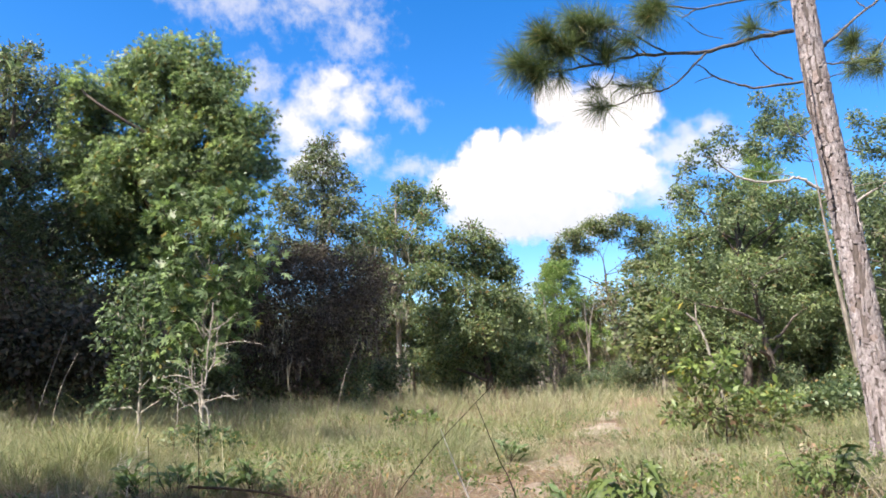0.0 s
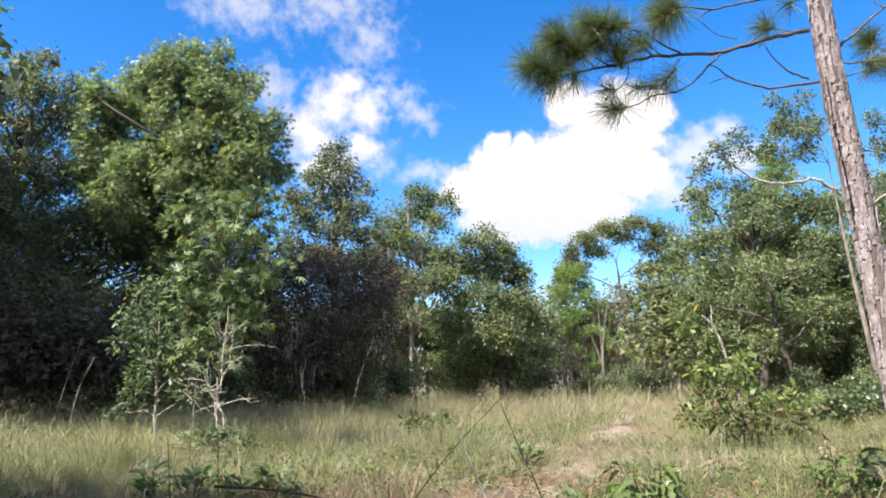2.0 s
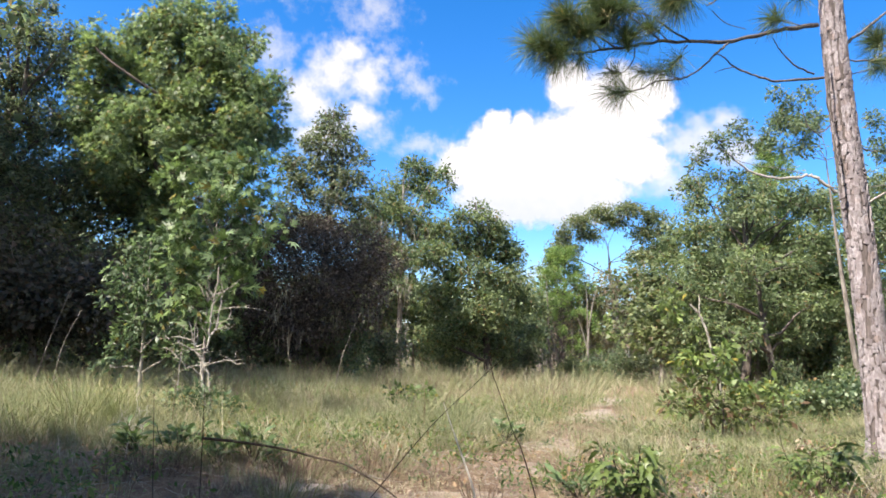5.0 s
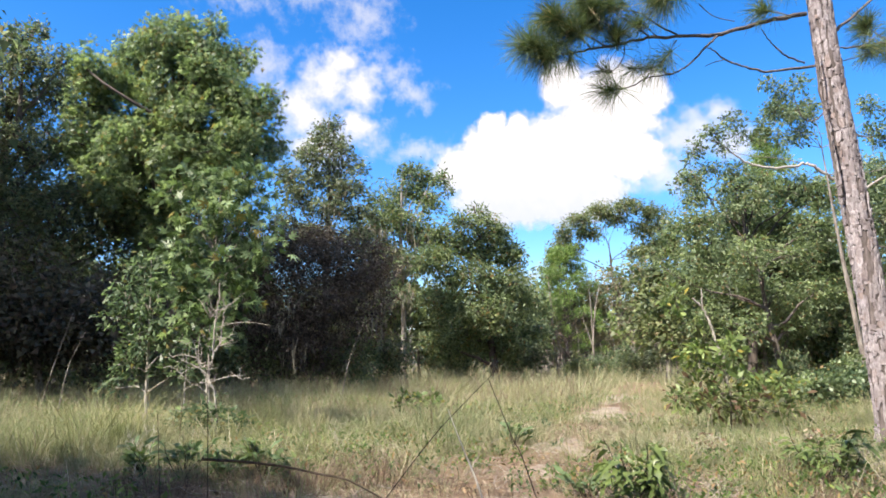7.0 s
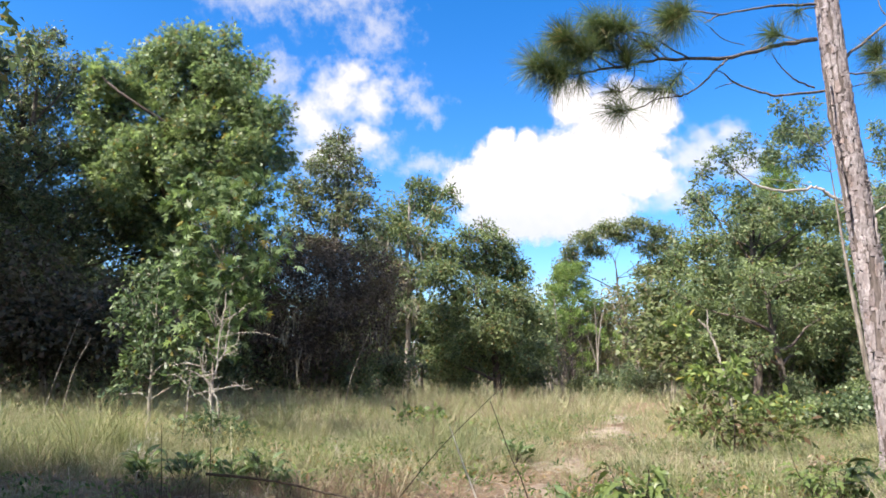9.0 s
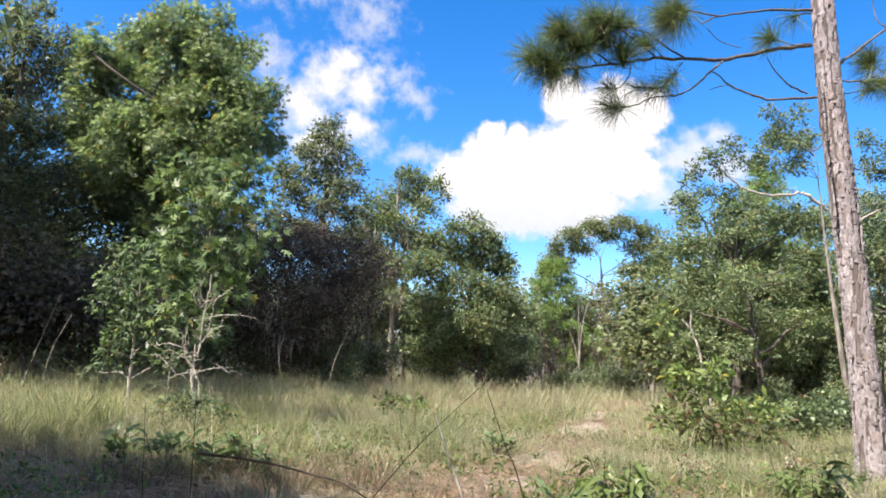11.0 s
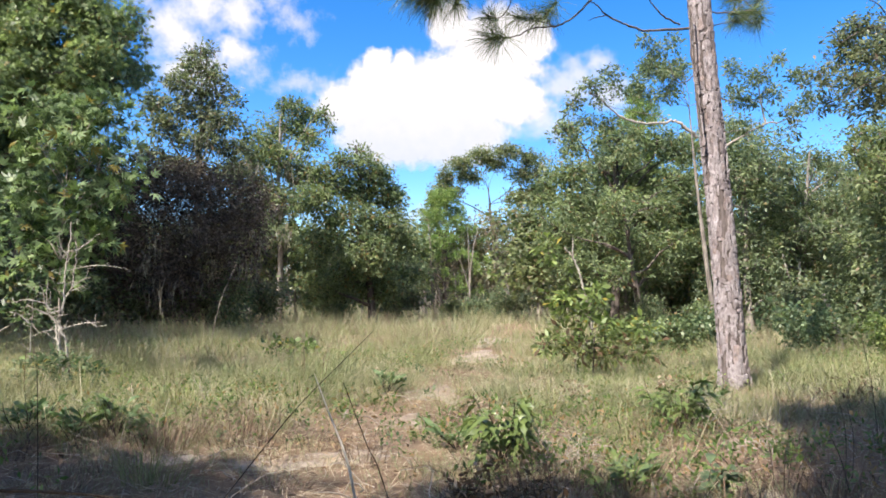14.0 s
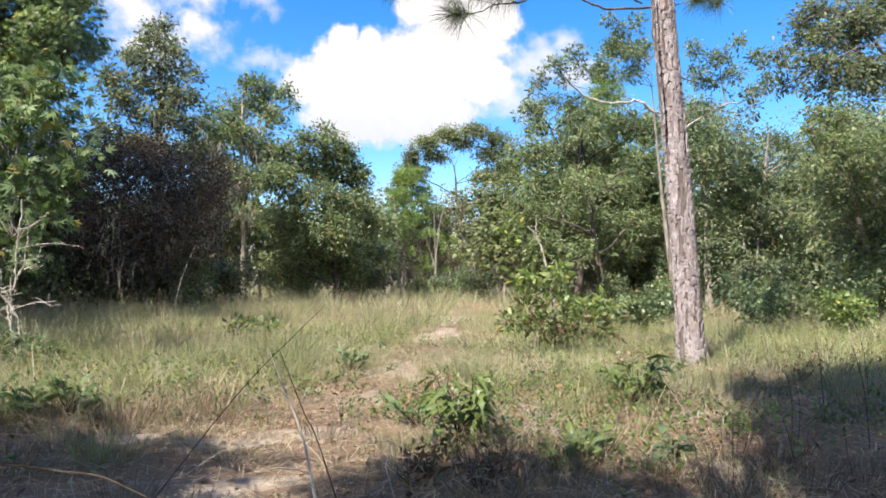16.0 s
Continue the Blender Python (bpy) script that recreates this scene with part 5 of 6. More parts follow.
for i in range(8):
    spots.append((-0.5 + 1.4 * i + rng.uniform(-0.3, 0.3), 27 + 0.7 * i + rng.uniform(-1, 1), rng.uniform(0.6, 1.0)))
for i in range(16):
    spots.append((8.0 + 0.68 * i + rng.uniform(-0.3, 0.3), 20.0 - 0.35 * i + rng.uniform(-1, 2.5), (0.45 if i < 6 else 0.8) * rng.uniform(0.8, 1.2)))
scatter(low, spots)


def far_wood():
    """The closed wood beyond, too far to tell its trees apart."""
    s = Soup()
    n = 3700
    x = rng.uniform(-45, 70, n)
    y = 56 - 0.006 * (x - 8) ** 2 + rng.uniform(0, 5, n)
    top = 6.5 + 0.5 * np.sin(0.55 * x) + 0.8 * np.sin(1.3 * x + 2) + 0.5 * np.sin(3.1 * x)
    z = top * rng.uniform(0, 1, n) ** 1.05
    per = 16
    at = np.repeat(np.stack([x, y, z], -1), per, 0) + rng.standard_normal((n * per, 3)) * [0.5, 0.4, 0.4]
    at[:, 2] = np.maximum(at[:, 2], 0.1)
    leaves(s, at, units(n * per) + [0, -0.3, 0], 0.34, FINE)
    n = 1700
    x, y, z = rng.uniform(-24, 34, n), rng.uniform(50, 54, n), rng.uniform(0.1, 2.6, n)
    y -= 0.004 * (x - 8) ** 2
    at = np.repeat(np.stack([x, y, z], -1), 18, 0) + rng.standard_normal((n * 18, 3)) * [0.5, 0.4, 0.3]
    low_growth = Soup()
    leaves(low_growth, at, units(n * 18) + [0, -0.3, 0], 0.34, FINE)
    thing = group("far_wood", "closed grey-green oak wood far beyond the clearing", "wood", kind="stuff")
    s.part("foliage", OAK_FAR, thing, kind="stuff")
    # The dark leaf tone stands in for shade under the far canopy.
    low_growth.part("undergrowth", DEEP_SHADE, thing, "undergrowth coloured dark for the shade of the wood", kind="stuff")
    poles = Soup()
    for _ in range(190):
        px = rng.uniform(-4, 26)
        py = rng.uniform(31, 50) - 0.25 * max(px - 8, 0)
        r = rng.uniform(0.025, 0.06)
        tube(poles, bend((px, py, -0.1), (px + rng.uniform(-0.5, 0.5), py, rng.uniform(1.5, 4.5)), 5, 0.08), r * np.linspace(1, 0.5, 5), 5)
    poles.part("slim_trunks", BARK, thing, kind="stuff")


far_wood()

rng = np.random.default_rng(26)
# ---------------------------------------------------------------- saplings and shrubs in the clearing
broadleaf("sapling", "oak sapling with a bare pale leaning top", (4.1, 10.2), [(3.4, 10.2, 1.7, 0.1, 0.11), (3.4, 10.2, 1.6, 0.06, 0.06), (3.6, 10.2, 0.9, 0.13, 0.12), (4.2, 10.2, 1.0, 0.12, 0.1), (3.8, 10.2, 1.2, 0.05, 0.07), (3.9, 10.2, 0.7, 0.2, 0.12), (4.3, 10.2, 0.6, 0.2, 0.12), (4.9, 10.2, 0.5, 0.24, 0.10), (4.4, 10.2, 0.3, 0.12, 0.1), (3.64, 10.15, 0.9, 0.15, 0.12), (4.15, 10.15, 1.05, 0.13, 0.12), (3.85, 10.1, 0.24, 0.16, 0.08), (3.42, 10.2, 0.25, 0.14, 0.12), (4.78, 10.1, 0.08, 0.14, 0.09), (3.72, 10.2, 0.47, 0.12, 0.1)], BRIGHT, STALK, 0.014, 122, 7, 0.120, 0.14, OVAL,
          twigs=0.9, grp="", category="sapling", lean_top=(4.05, 10.2, 0.9))
sp = bpy.data.objects["sapling"]
add_limb(sp, [(4.15, 10.2, 0.05), (4.1, 10.2, 0.43), (4.07, 10.2, 0.76), (4.03, 10.2, 0.91), (3.96, 10.2, 1.13), (3.9, 10.2, 1.35), (3.78, 10.2, 1.6), (3.66, 10.2, 1.72)], 0.024, 0.014, BARK_PALE, "bare_stem", "pale bare stem")
add_limb(sp, [(3.79, 10.2, 1.6), (3.8, 10.2, 1.73), (3.8, 10.2, 1.87)], 0.012, 0.008, BARK_PALE, "bare_stem", "pale bare stem")
add_limb(sp, [(4.07, 10.2, 0.81), (3.98, 10.2, 0.94), (3.88, 10.2, 0.98)], 0.012, 0.006, BARK_PALE, "bare_stem", "pale bare stem")
broadleaf("low_shrub", "low shrub with reddish and green leaves", (3.25, 8.1), [(2.7, 8.1, 0.4, 0.14, 0.08), (3.0, 8.1, 0.4, 0.1, 0.07), (3.2, 8.1, 0.4, 0.13, 0.07), (3.4, 8.1, 0.3, 0.12, 0.08), (3.3, 8.1, 0.4, 0.07, 0.05), (3.7, 8.1, 0.4, 0.1, 0.07), (3.9, 8.1, 0.3, 0.12, 0.09), (3.1, 8.1, 0.3, 0.15, 0.07), (3.5, 8.1, 0.3, 0.13, 0.07), (2.9, 8.1, 0.6, 0.12, 0.06), (3.9, 8.1, 0.3, 0.08, 0.07)], REDDISH, STALK, 0.012, 92, 5, 0.095, 0.12, OVAL, twigs=0.8, grp="", category="shrub")
def oak_leaf(name, widths, droop, mat):
    """One lobed leaf a metre long along y, folded along its midrib and drooping at the tip."""
    k = len(widths)
    yy = np.linspace(0, 1, k)
    zz = 0.10 * np.sin(math.pi * yy) - droop * yy ** 2
    w = np.array(widths)
    swept = yy + 0.07 * (w > 0.15)
    left = np.stack([-w, swept, zz + 0.22 * w], -1)
    right = np.stack([w * 0.94, swept - 0.02, zz + 0.22 * w], -1)
    v = np.concatenate([left, np.stack([0 * w, yy, zz], -1), right])
    q = np.arange(k - 1)[:, None]
    f = np.concatenate([q + [0, k, k + 1, 1], q + [k, 2 * k, 2 * k + 1, k + 1]])
    return raw_mesh(name, v, f, mat)


LOBES = ([0.012, 0.03, 0.05, 0.19, 0.055, 0.05, 0.22, 0.05, 0.045, 0.13, 0.03, 0.0], [0.012, 0.03, 0.05, 0.14, 0.05, 0.20, 0.055, 0.04, 0.15, 0.04, 0.02, 0.0], [0.012, 0.04, 0.08, 0.12, 0.09, 0.14, 0.09, 0.13, 0.08, 0.08, 0.04, 0.0])
DARK_LEAVES = [oak_leaf("lobed_leaf", w, d, TURKEY_DARK) for w, d in zip(LOBES, (0.45, 0.70, 0.55))]
GREEN_LEAVES = [oak_leaf("lobed_leaf", w, d, m) for w, d, m in zip(LOBES, (0.40, 0.30, 0.60), (TURKEY_DARK, BRIGHT, TURKEY_DARK))]
ENTIRE = [oak_leaf("broad_leaf", [0.012, 0.04, 0.08, 0.12, 0.14, 0.15, 0.13, 0.09, 0.05, 0.0], d, m) for d, m in ((0.25, TURKEY_DARK), (0.15, TURKEY), (0.4, TURKEY))]


def leafy_plant(name, label, x, y, height, spread, stems, per, leaf, shapes, category, grp="oak seedlings", upright=0.3):
    """Several thin stems from one root, each with single leaves along its upper half."""
    org = np.array([x, y, float(ground_z(x, y)) - 0.01])
    thing = group(name, label, category, tuple(org), grp)
    for _ in range(stems):
        a, r = rng.uniform(0, 6.28), spread * rng.uniform(0.25, 1.0)
        way = bend((0, 0, 0), (r * math.cos(a), r * math.sin(a), height * rng.uniform(0.55, 1.0)), 6, 0.12)
        st = Soup()
        tube(st, way, np.linspace(0.0045, 0.002, 6), 5)
        stem = st.part("stem", STALK, thing)
        for _ in range(per):
            f = rng.uniform(0.45, 1.0)
            at = Vector([float(np.interp(f, np.linspace(0, 1, 6), way[:, c])) for c in range(3)])
            b = a + rng.uniform(-1.9, 1.9)
            d = Vector((math.cos(b), math.sin(b), float(rng.uniform(-0.4, 0.5) + upright))).normalized()
            n = Vector((float(rng.normal(0, 0.5)), float(rng.normal(-0.15, 0.5)), 1.0))
            side = d.cross(n).normalized()
            n = side.cross(d)
            z = leaf * float(rng.uniform(0.65, 1.15))
            lf = new("leaf", shapes[int(rng.integers(0, len(shapes)))])
            lf.parent = stem
            lf.matrix_basis = Matrix.Translation(at) @ Matrix((side, d, n)).transposed().to_4x4() @ Matrix.Diagonal((z, z, z, 1))
    return thing


leafy_plant("oak_seedling", "knee-high turkey oak with drooping dark lobed leaves", 1.06, 4.0, 0.47, 0.24, 16, 8, 0.145, DARK_LEAVES, "seedling", upright=0.0)
leafy_plant("oak_seedling", "knee-high oak with glossy green lobed leaves by the pine", 2.60, 4.85, 0.42, 0.25, 16, 8, 0.140, GREEN_LEAVES, "seedling", upright=0.15)
for sx, sy, sh in [(-1.28, 5.15, 0.30), (-1.50, 5.05, 0.22), (-1.82, 5.1, 0.26), (-2.15, 5.2, 0.24), (-1.05, 5.0, 0.18), (0.69, 7.1, 0.22), (1.62, 3.5, 0.16), (0.95, 4.7, 0.16), (3.5, 6.0, 0.22)]:
    leafy_plant("oak_seedling", "small oak sprout with upright dark green leaves", sx, sy, sh, 0.18, 11, 6, 0.112, ENTIRE, "seedling", upright=0.8)
broadleaf("low_shrub", "low yellow-green shrub spreading in the grass", (-0.35, 9.4),
          [(-0.5, 9.4, 0.28, 0.2, 0.08), (-0.25, 9.4, 0.30, 0.2, 0.08), (-0.1, 9.4, 0.2, 0.2, 0.08)], BRIGHT, STALK, 0.012, 26, 8, 0.08, 0.12, twigs=0.6, grp="", category="shrub")
for sx, sy, sh, sr, mt in [(6.6, 12.4, 0.55, 0.6, OAK_LIT), (7.2, 12.8, 0.7, 0.6, BLUISH), (8.6, 11.6, 0.95, 0.8, BLUISH), (9.6, 12.2, 1.2, 0.9, OAK), (10.6, 11.6, 1.1, 0.9, OAK_LIT), (11.8, 12.6, 1.4, 1.0, OAK), (8.0, 13.4, 0.9, 0.7, OAK), (9.0, 9.8, 0.7, 0.5, BRIGHT), (6.0, 13.3, 0.45, 0.45, BRIGHT), (7.0, 13.6, 0.5, 0.5, BRIGHT)]:
    broadleaf("edge_shrub", "green shrub in the sun at the edge of the wood", (sx, sy),
              [(sx + rng.uniform(-0.5, 0.5) * sr, sy + rng.uniform(-0.3, 0.3) * sr, sh * k, sr * 0.5, sh * 0.22) for k in (0.25, 0.4, 0.55, 0.7, 0.8)], mt, STALK, 0.015, 90, 16, 0.075, 0.16, twigs=0.3, grp="edge shrubs", category="shrub")


rng = np.random.default_rng(27)
# ---------------------------------------------------------------- sticks and stalks
def stick(name, label, pts, r0, r1, mat, category, grp=""):
    thing = group(name, label, category, tuple(pts[0]), grp)
    s = Soup()
    w = smooth_way(pts, 6) - np.array(pts[0])
    tube(s, w, np.linspace(r0, r1, len(w)), 6, 0.06)
    s.part("stem", mat, thing)


stick("arching_stalk", "dark thin stalk arching low over the grass", [(0.10, 1.10, -0.03), (0.06, 1.12, 0.35), (-0.03, 1.14, 0.53), (-0.134, 1.15, 0.606), (-0.201, 1.15, 0.624), (-0.256, 1.15, 0.635), (-0.319, 1.15, 0.642), (-0.385, 1.15, 0.646)], 0.0008, 0.0025, STALK, "stalk")
stick("dead_stick", "pale dead stick standing in the sand", [(0.22, 3.0, -0.04), (0.19, 3.0, 0.12), (0.15, 3.0, 0.28), (0.08, 3.02, 0.45), (0.02, 3.04, 0.60)], 0.0085, 0.0018, DRIFT, "stick")
for pts in ([(-0.80, 2.5, -0.03), (-0.81, 2.5, 0.35), (-0.83, 2.5, 0.72)], [(-0.94, 2.5, -0.03), (-0.97, 2.5, 0.3), (-1.0, 2.5, 0.62)],
            [(-0.48, 2.4, -0.03), (-0.2, 2.4, 0.34), (-0.03, 2.4, 0.555), (0.10, 2.4, 0.69), (0.21, 2.4, 0.80)], [(2.62, 3.25, -0.03), (2.63, 3.25, 0.25), (2.6, 3.25, 0.42)], [(2.78, 3.4, -0.03), (2.8, 3.4, 0.2), (2.76, 3.4, 0.40)], [(3.15, 3.3, -0.03), (3.12, 3.3, 0.3), (3.05, 3.3, 0.55)], [(2.45, 3.0, -0.03), (2.4, 3.0, 0.18), (2.33, 3.0, 0.33)],
            [(2.2, 3.4, -0.03), (1.95, 3.35, 0.2), (1.72, 3.3, 0.36)], [(3.4, 3.9, -0.03), (3.36, 3.9, 0.4), (3.3, 3.9, 0.7)], [(4.4, 4.6, -0.03), (4.35, 4.6, 0.4), (4.2, 4.6, 0.75)]):
    stick("weed_stalk", "thin dark leafless weed stalk", pts, 0.0022, 0.0010, STALK, "stalk", "weed stalks")
stick("weed_stalk", "thin dark leafless weed stalk", [(0.35, 1.25, -0.03), (0.16, 1.25, 0.57), (0.12, 1.25, 0.67), (0.08, 1.25, 0.77)], 0.0015, 0.0007, STALK, "stalk", "weed stalks")
for pts in ([(-5.7, 10.0, -0.03), (-5.5, 10.0, 0.8), (-5.3, 10.0, 1.5)], [(-5.2, 9.6, -0.03), (-5.1, 9.6, 0.7), (-4.9, 9.6, 1.2)], [(-1.75, 12.0, -0.03), (-1.6, 12.0, 0.8), (-1.35, 12, 1.5)], [(9.64, 11.0, -0.21), (9.57, 11.0, 0.22), (9.44, 11.0, 0.6), (9.32, 11.0, 0.84), (9.39, 11.0, 1.0)]):
    stick("dead_sapling", "grey dead leafless sapling leaning before the wood", pts, 0.009, 0.004, BARK, "sapling", "dead saplings")
for pts in ([(14.2, 19.0, -0.05), (14.0, 19.0, 1.2), (13.7, 19.0, 2.4)], [(14.5, 19.3, -0.05), (14.45, 19.3, 1.2), (14.5, 19.3, 2.2)], [(10.2, 12.4, -0.05), (9.95, 12.4, 0.7), (9.8, 12.4, 1.1)]):
    stick("pale_snag", "pale leaning dead trunk among the green", pts, 0.06, 0.03, BARK_PALE, "snag", "snags")


rng = np.random.default_rng(28)
# ---------------------------------------------------------------- grass
def blades(n_tufts, y0, y1, per, h, w, seg2=True, spread=0.10, want=None, sweep=(-40, 54)):
    """Tufts of blades over the clearing between two distances."""
    s = Soup()
    ang = np.radians(rng.uniform(*sweep, n_tufts * 5))
    d = np.sqrt(rng.uniform(y0 ** 2, y1 ** 2, n_tufts * 5))
    x, y = d * np.sin(ang), d * np.cos(ang)
    keep = rng.uniform(0, 1, len(x)) > bare(x, y) * 0.85
    clumpy = 0.5 + 0.5 * np.sin(1.7 * x + 0.6 * y) * np.sin(1.3 * y - 0.4 * x + 1.0)
    fine = 0.5 + 0.5 * np.sin(4.3 * x + 1.3 * y + 2 * np.sin(0.9 * y)) * np.sin(3.9 * y - 1.9 * x)
    keep &= rng.uniform(0, 1, len(x)) < (0.15 + 0.85 * clumpy ** 1.3) * (0.12 + 0.88 * fine ** 1.2)
    if want:
        keep &= rng.uniform(0, 1, len(x)) < want(x, y)
    keep &= np.hypot(x - 4.62, y - 7.32) > 0.3
    x, y, clumpy = x[keep][:n_tufts], y[keep][:n_tufts], clumpy[keep][:n_tufts]
    n = len(x) * per
    cx, cy = np.repeat(x, per), np.repeat(y, per)
    a = rng.uniform(0, 6.28, n)
    r = spread * np.sqrt(rng.uniform(0, 1, n))
    px, py = cx + r * np.cos(a), cy + r * np.sin(a)
    p = np.stack([px, py, ground_z(px, py) - 0.01], -1)
    tall = h * np.repeat(np.minimum(np.exp(0.40 * rng.standard_normal(len(x))), 1.6) * (0.7 + 0.5 * clumpy) * (1 + 0.15 * np.clip((y - 5) / 4, 0, 1) * (x < 0.5)), per) * rng.uniform(0.5, 1.15, n)
    lean = np.stack([np.cos(a), np.sin(a), np.zeros(n)], -1) * (rng.uniform(0.25, 1.7, n) * np.repeat(rng.uniform(0.4, 1.5, len(x)), per) * tall)[:, None]
    b = rng.uniform(0, 6.28, n)
    side = np.stack([np.cos(b), np.sin(b), np.zeros(n)], -1) * (w * rng.uniform(0.6, 1.3, n))[:, None]
    up = np.array([0, 0, 1.0]) * tall[:, None]
    if seg2:
        mid, tip = p + lean * 0.35 + up * 0.62, p + lean * 1.1 + up * rng.uniform(0.25, 0.98, n)[:, None]
        v = np.stack([p - side, p + side, mid - side * 0.8, mid + side * 0.8, tip - side * 0.15, tip + side * 0.15], 1)
        i = np.arange(n)[:, None] * 6
        s.add(v.reshape(-1, 3), np.concatenate([i + [0, 1, 3, 2], i + [2, 3, 5, 4]]))
    else:
        tip = p + lean * 0.8 + up
        v = np.stack([p - side, p + side, tip + side * 0.2, tip - side * 0.2], 1)
        s.add(v.reshape(-1, 3), np.arange(n * 4).reshape(-1, 4))
    return s


def left_of_line(x, y):
    return 1.0 * (x < 0.3 - 0.2 * (y - 8))


def before_thicket(x, y):
    return 1.0 * (x < 0.2) * (np.sin(1.9 * x + 0.7 * y) + np.sin(1.1 * y - 2.3 * x) > -0.3)


meadow = group("meadow_grass", "tangled tan and green meadow grass", "grass", kind="stuff")
blades(2400, 1.6, 8.5, 16, 0.11, 0.0018, spread=0.16).part("near_grass", GRASS, meadow, kind="stuff")
blades(520, 4.8, 9.5, 44, 0.22, 0.0016, spread=0.11).part("near_tufts", GRASS, meadow, kind="stuff")
blades(330, 4.6, 10.5, 50, 0.22, 0.0016, spread=0.12).part("green_tufts", GRASS_GREEN, meadow, kind="stuff")
blades(2100, 7.0, 11.5, 14, 0.18, 0.0024, spread=0.18).part("middle_grass", GRASS, meadow, kind="stuff")
blades(3200, 11, 18, 14, 0.21, 0.0040, False, 0.20).part("middle_grass", GRASS, meadow, kind="stuff")
blades(1300, 9.5, 20, 16, 0.26, 0.0036, False, 0.20).part("green_tufts", GRASS_GREEN, meadow, kind="stuff")
blades(5200, 16, 46, 10, 0.42, 0.009, False, 0.25).part("far_grass", GRASS, meadow, kind="stuff")
blades(620, 6.0, 10.5, 26, 0.30, 0.0019, True, 0.16, left_of_line).part("edge_grass", GRASS, meadow, kind="stuff")
blades(300, 6.0, 11.0, 26, 0.34, 0.0022, True, 0.16, lambda x, y: 1.0 * (x > 3.4 + 0.25 * (y - 6))).part("edge_grass", GRASS_GREEN, meadow, kind="stuff")
blades(130, 2.4, 4.4, 46, 0.17, 0.0018, True, 0.15, lambda x, y: np.exp(-((x - 0.9) / 0.9) ** 2 - ((y - 3.1) / 0.5) ** 2)).part("dead_tufts", GRASS_DEAD, meadow, kind="stuff")
blades(90, 2.6, 4.2, 60, 0.24, 0.0016, True, 0.14, lambda x, y: np.exp(-((x - 0.75) / 0.5) ** 2 - ((y - 3.25) / 0.3) ** 2)).part("dead_tufts", GRASS_DEAD, meadow, kind="stuff")
blades(120, 3.6, 8.0, 40, 0.20, 0.0018, True, 0.16, lambda x, y: np.exp(-((x - 4.7) / 1.2) ** 2 - ((y - 4.7) / 0.9) ** 2)).part("dead_tufts", GRASS_DEAD, meadow, kind="stuff")
blades(400, 9, 17, 8, 0.36, 0.0028, True, 0.14, lambda x, y: 1.0 * (x < 3.0)).part("brown_stalks", GRASS_DEAD, meadow, kind="stuff")
blades(160, 2.2, 5.6, 46, 0.20, 0.0018, True, 0.12).part("dead_tufts", GRASS_DEAD, meadow, kind="stuff")
blades(1100, 5, 22, 7, 0.27, 0.0024, True, 0.25).part("leaning_grass", GRASS_DRY, meadow, kind="stuff")
blades(900, 5, 26, 5, 0.38, 0.0022, True, 0.12).part("seed_stalks", GRASS_DRY, meadow, kind="stuff")
# Dead-grass brown stands in for shade on the stalks before the thicket.
blades(520, 13, 26, 14, 0.50, 0.0022, True, 0.20, lambda x, y: 1.0 * (x < 4.0)).part("tall_stalks", GRASS_DEAD, meadow, kind="stuff")


blades(240, 5.4, 9.0, 40, 0.30, 0.0019, True, 0.12, before_thicket).part("green_tufts", GRASS_GREEN, meadow, kind="stuff")
blades(160, 6.5, 14, 9, 0.46, 0.0024, True, 0.14, before_thicket).part("brown_stalks", GRASS_DEAD, meadow, kind="stuff")
blades(90, 6.6, 8.2, 50, 0.40, 0.0022, True, 0.13, lambda x, y: np.exp(-((x + 2.6) / 0.9) ** 4)).part("green_tufts", GRASS_GREEN, meadow, kind="stuff")
blades(70, 2.7, 4.2, 40, 0.26, 0.0017, True, 0.14, lambda x, y: np.exp(-((x - 2.7) / 0.6) ** 2 - ((y - 3.4) / 0.5) ** 2)).part("dead_tufts", GRASS_DEAD, meadow, kind="stuff")
blades(46, 3.2, 4.6, 70, 0.30, 0.0020, True, 0.10, lambda x, y: np.exp(-((x + 0.9) / 0.25) ** 2 - ((y - 4.0) / 0.3) ** 2)).part("green_tufts", GRASS_GREEN, meadow, kind="stuff")


def dead_weed(label, x, y, h, spread, n, mat, leaf_mat=None):
    """A dry branching weed: thin crooked twigs from one root, some with curled leaves left on."""
    org = np.array([x, y, float(ground_z(x, y)) - 0.01])
    thing = group("dead_weed", label, "weed", tuple(org), "dead weeds")
    tw, lf = Soup(), Soup()
    for _ in range(n):
        a, r = rng.uniform(0, 6.28), spread * rng.uniform(0.3, 1.0)
        way = bend((0, 0, 0), (r * math.cos(a), r * math.sin(a), h * rng.uniform(0.35, 1.0)), 7, 0.22)
        tube(tw, way, np.linspace(0.0030, 0.0012, 7), 4)
        for k in (3, 4, 5, 6):
            q = way[k] + units(1)[0] * [0.09, 0.09, 0.05] + [0, 0, 0.03]
            tube(tw, bend(way[k], q, 4, 0.25), np.linspace(0.0017, 0.0007, 4), 3)
            if leaf_mat:
                leaves(lf, way[k] + rng.standard_normal((2, 3)) * 0.02, units(2) + [0, 0, -0.3], 0.045, OVAL, 0.2, 0.5)
    tw.part("twig_tangle", mat, thing, kind="stuff")
    if leaf_mat:
        lf.part("dry_leaves", leaf_mat, thing, kind="stuff")


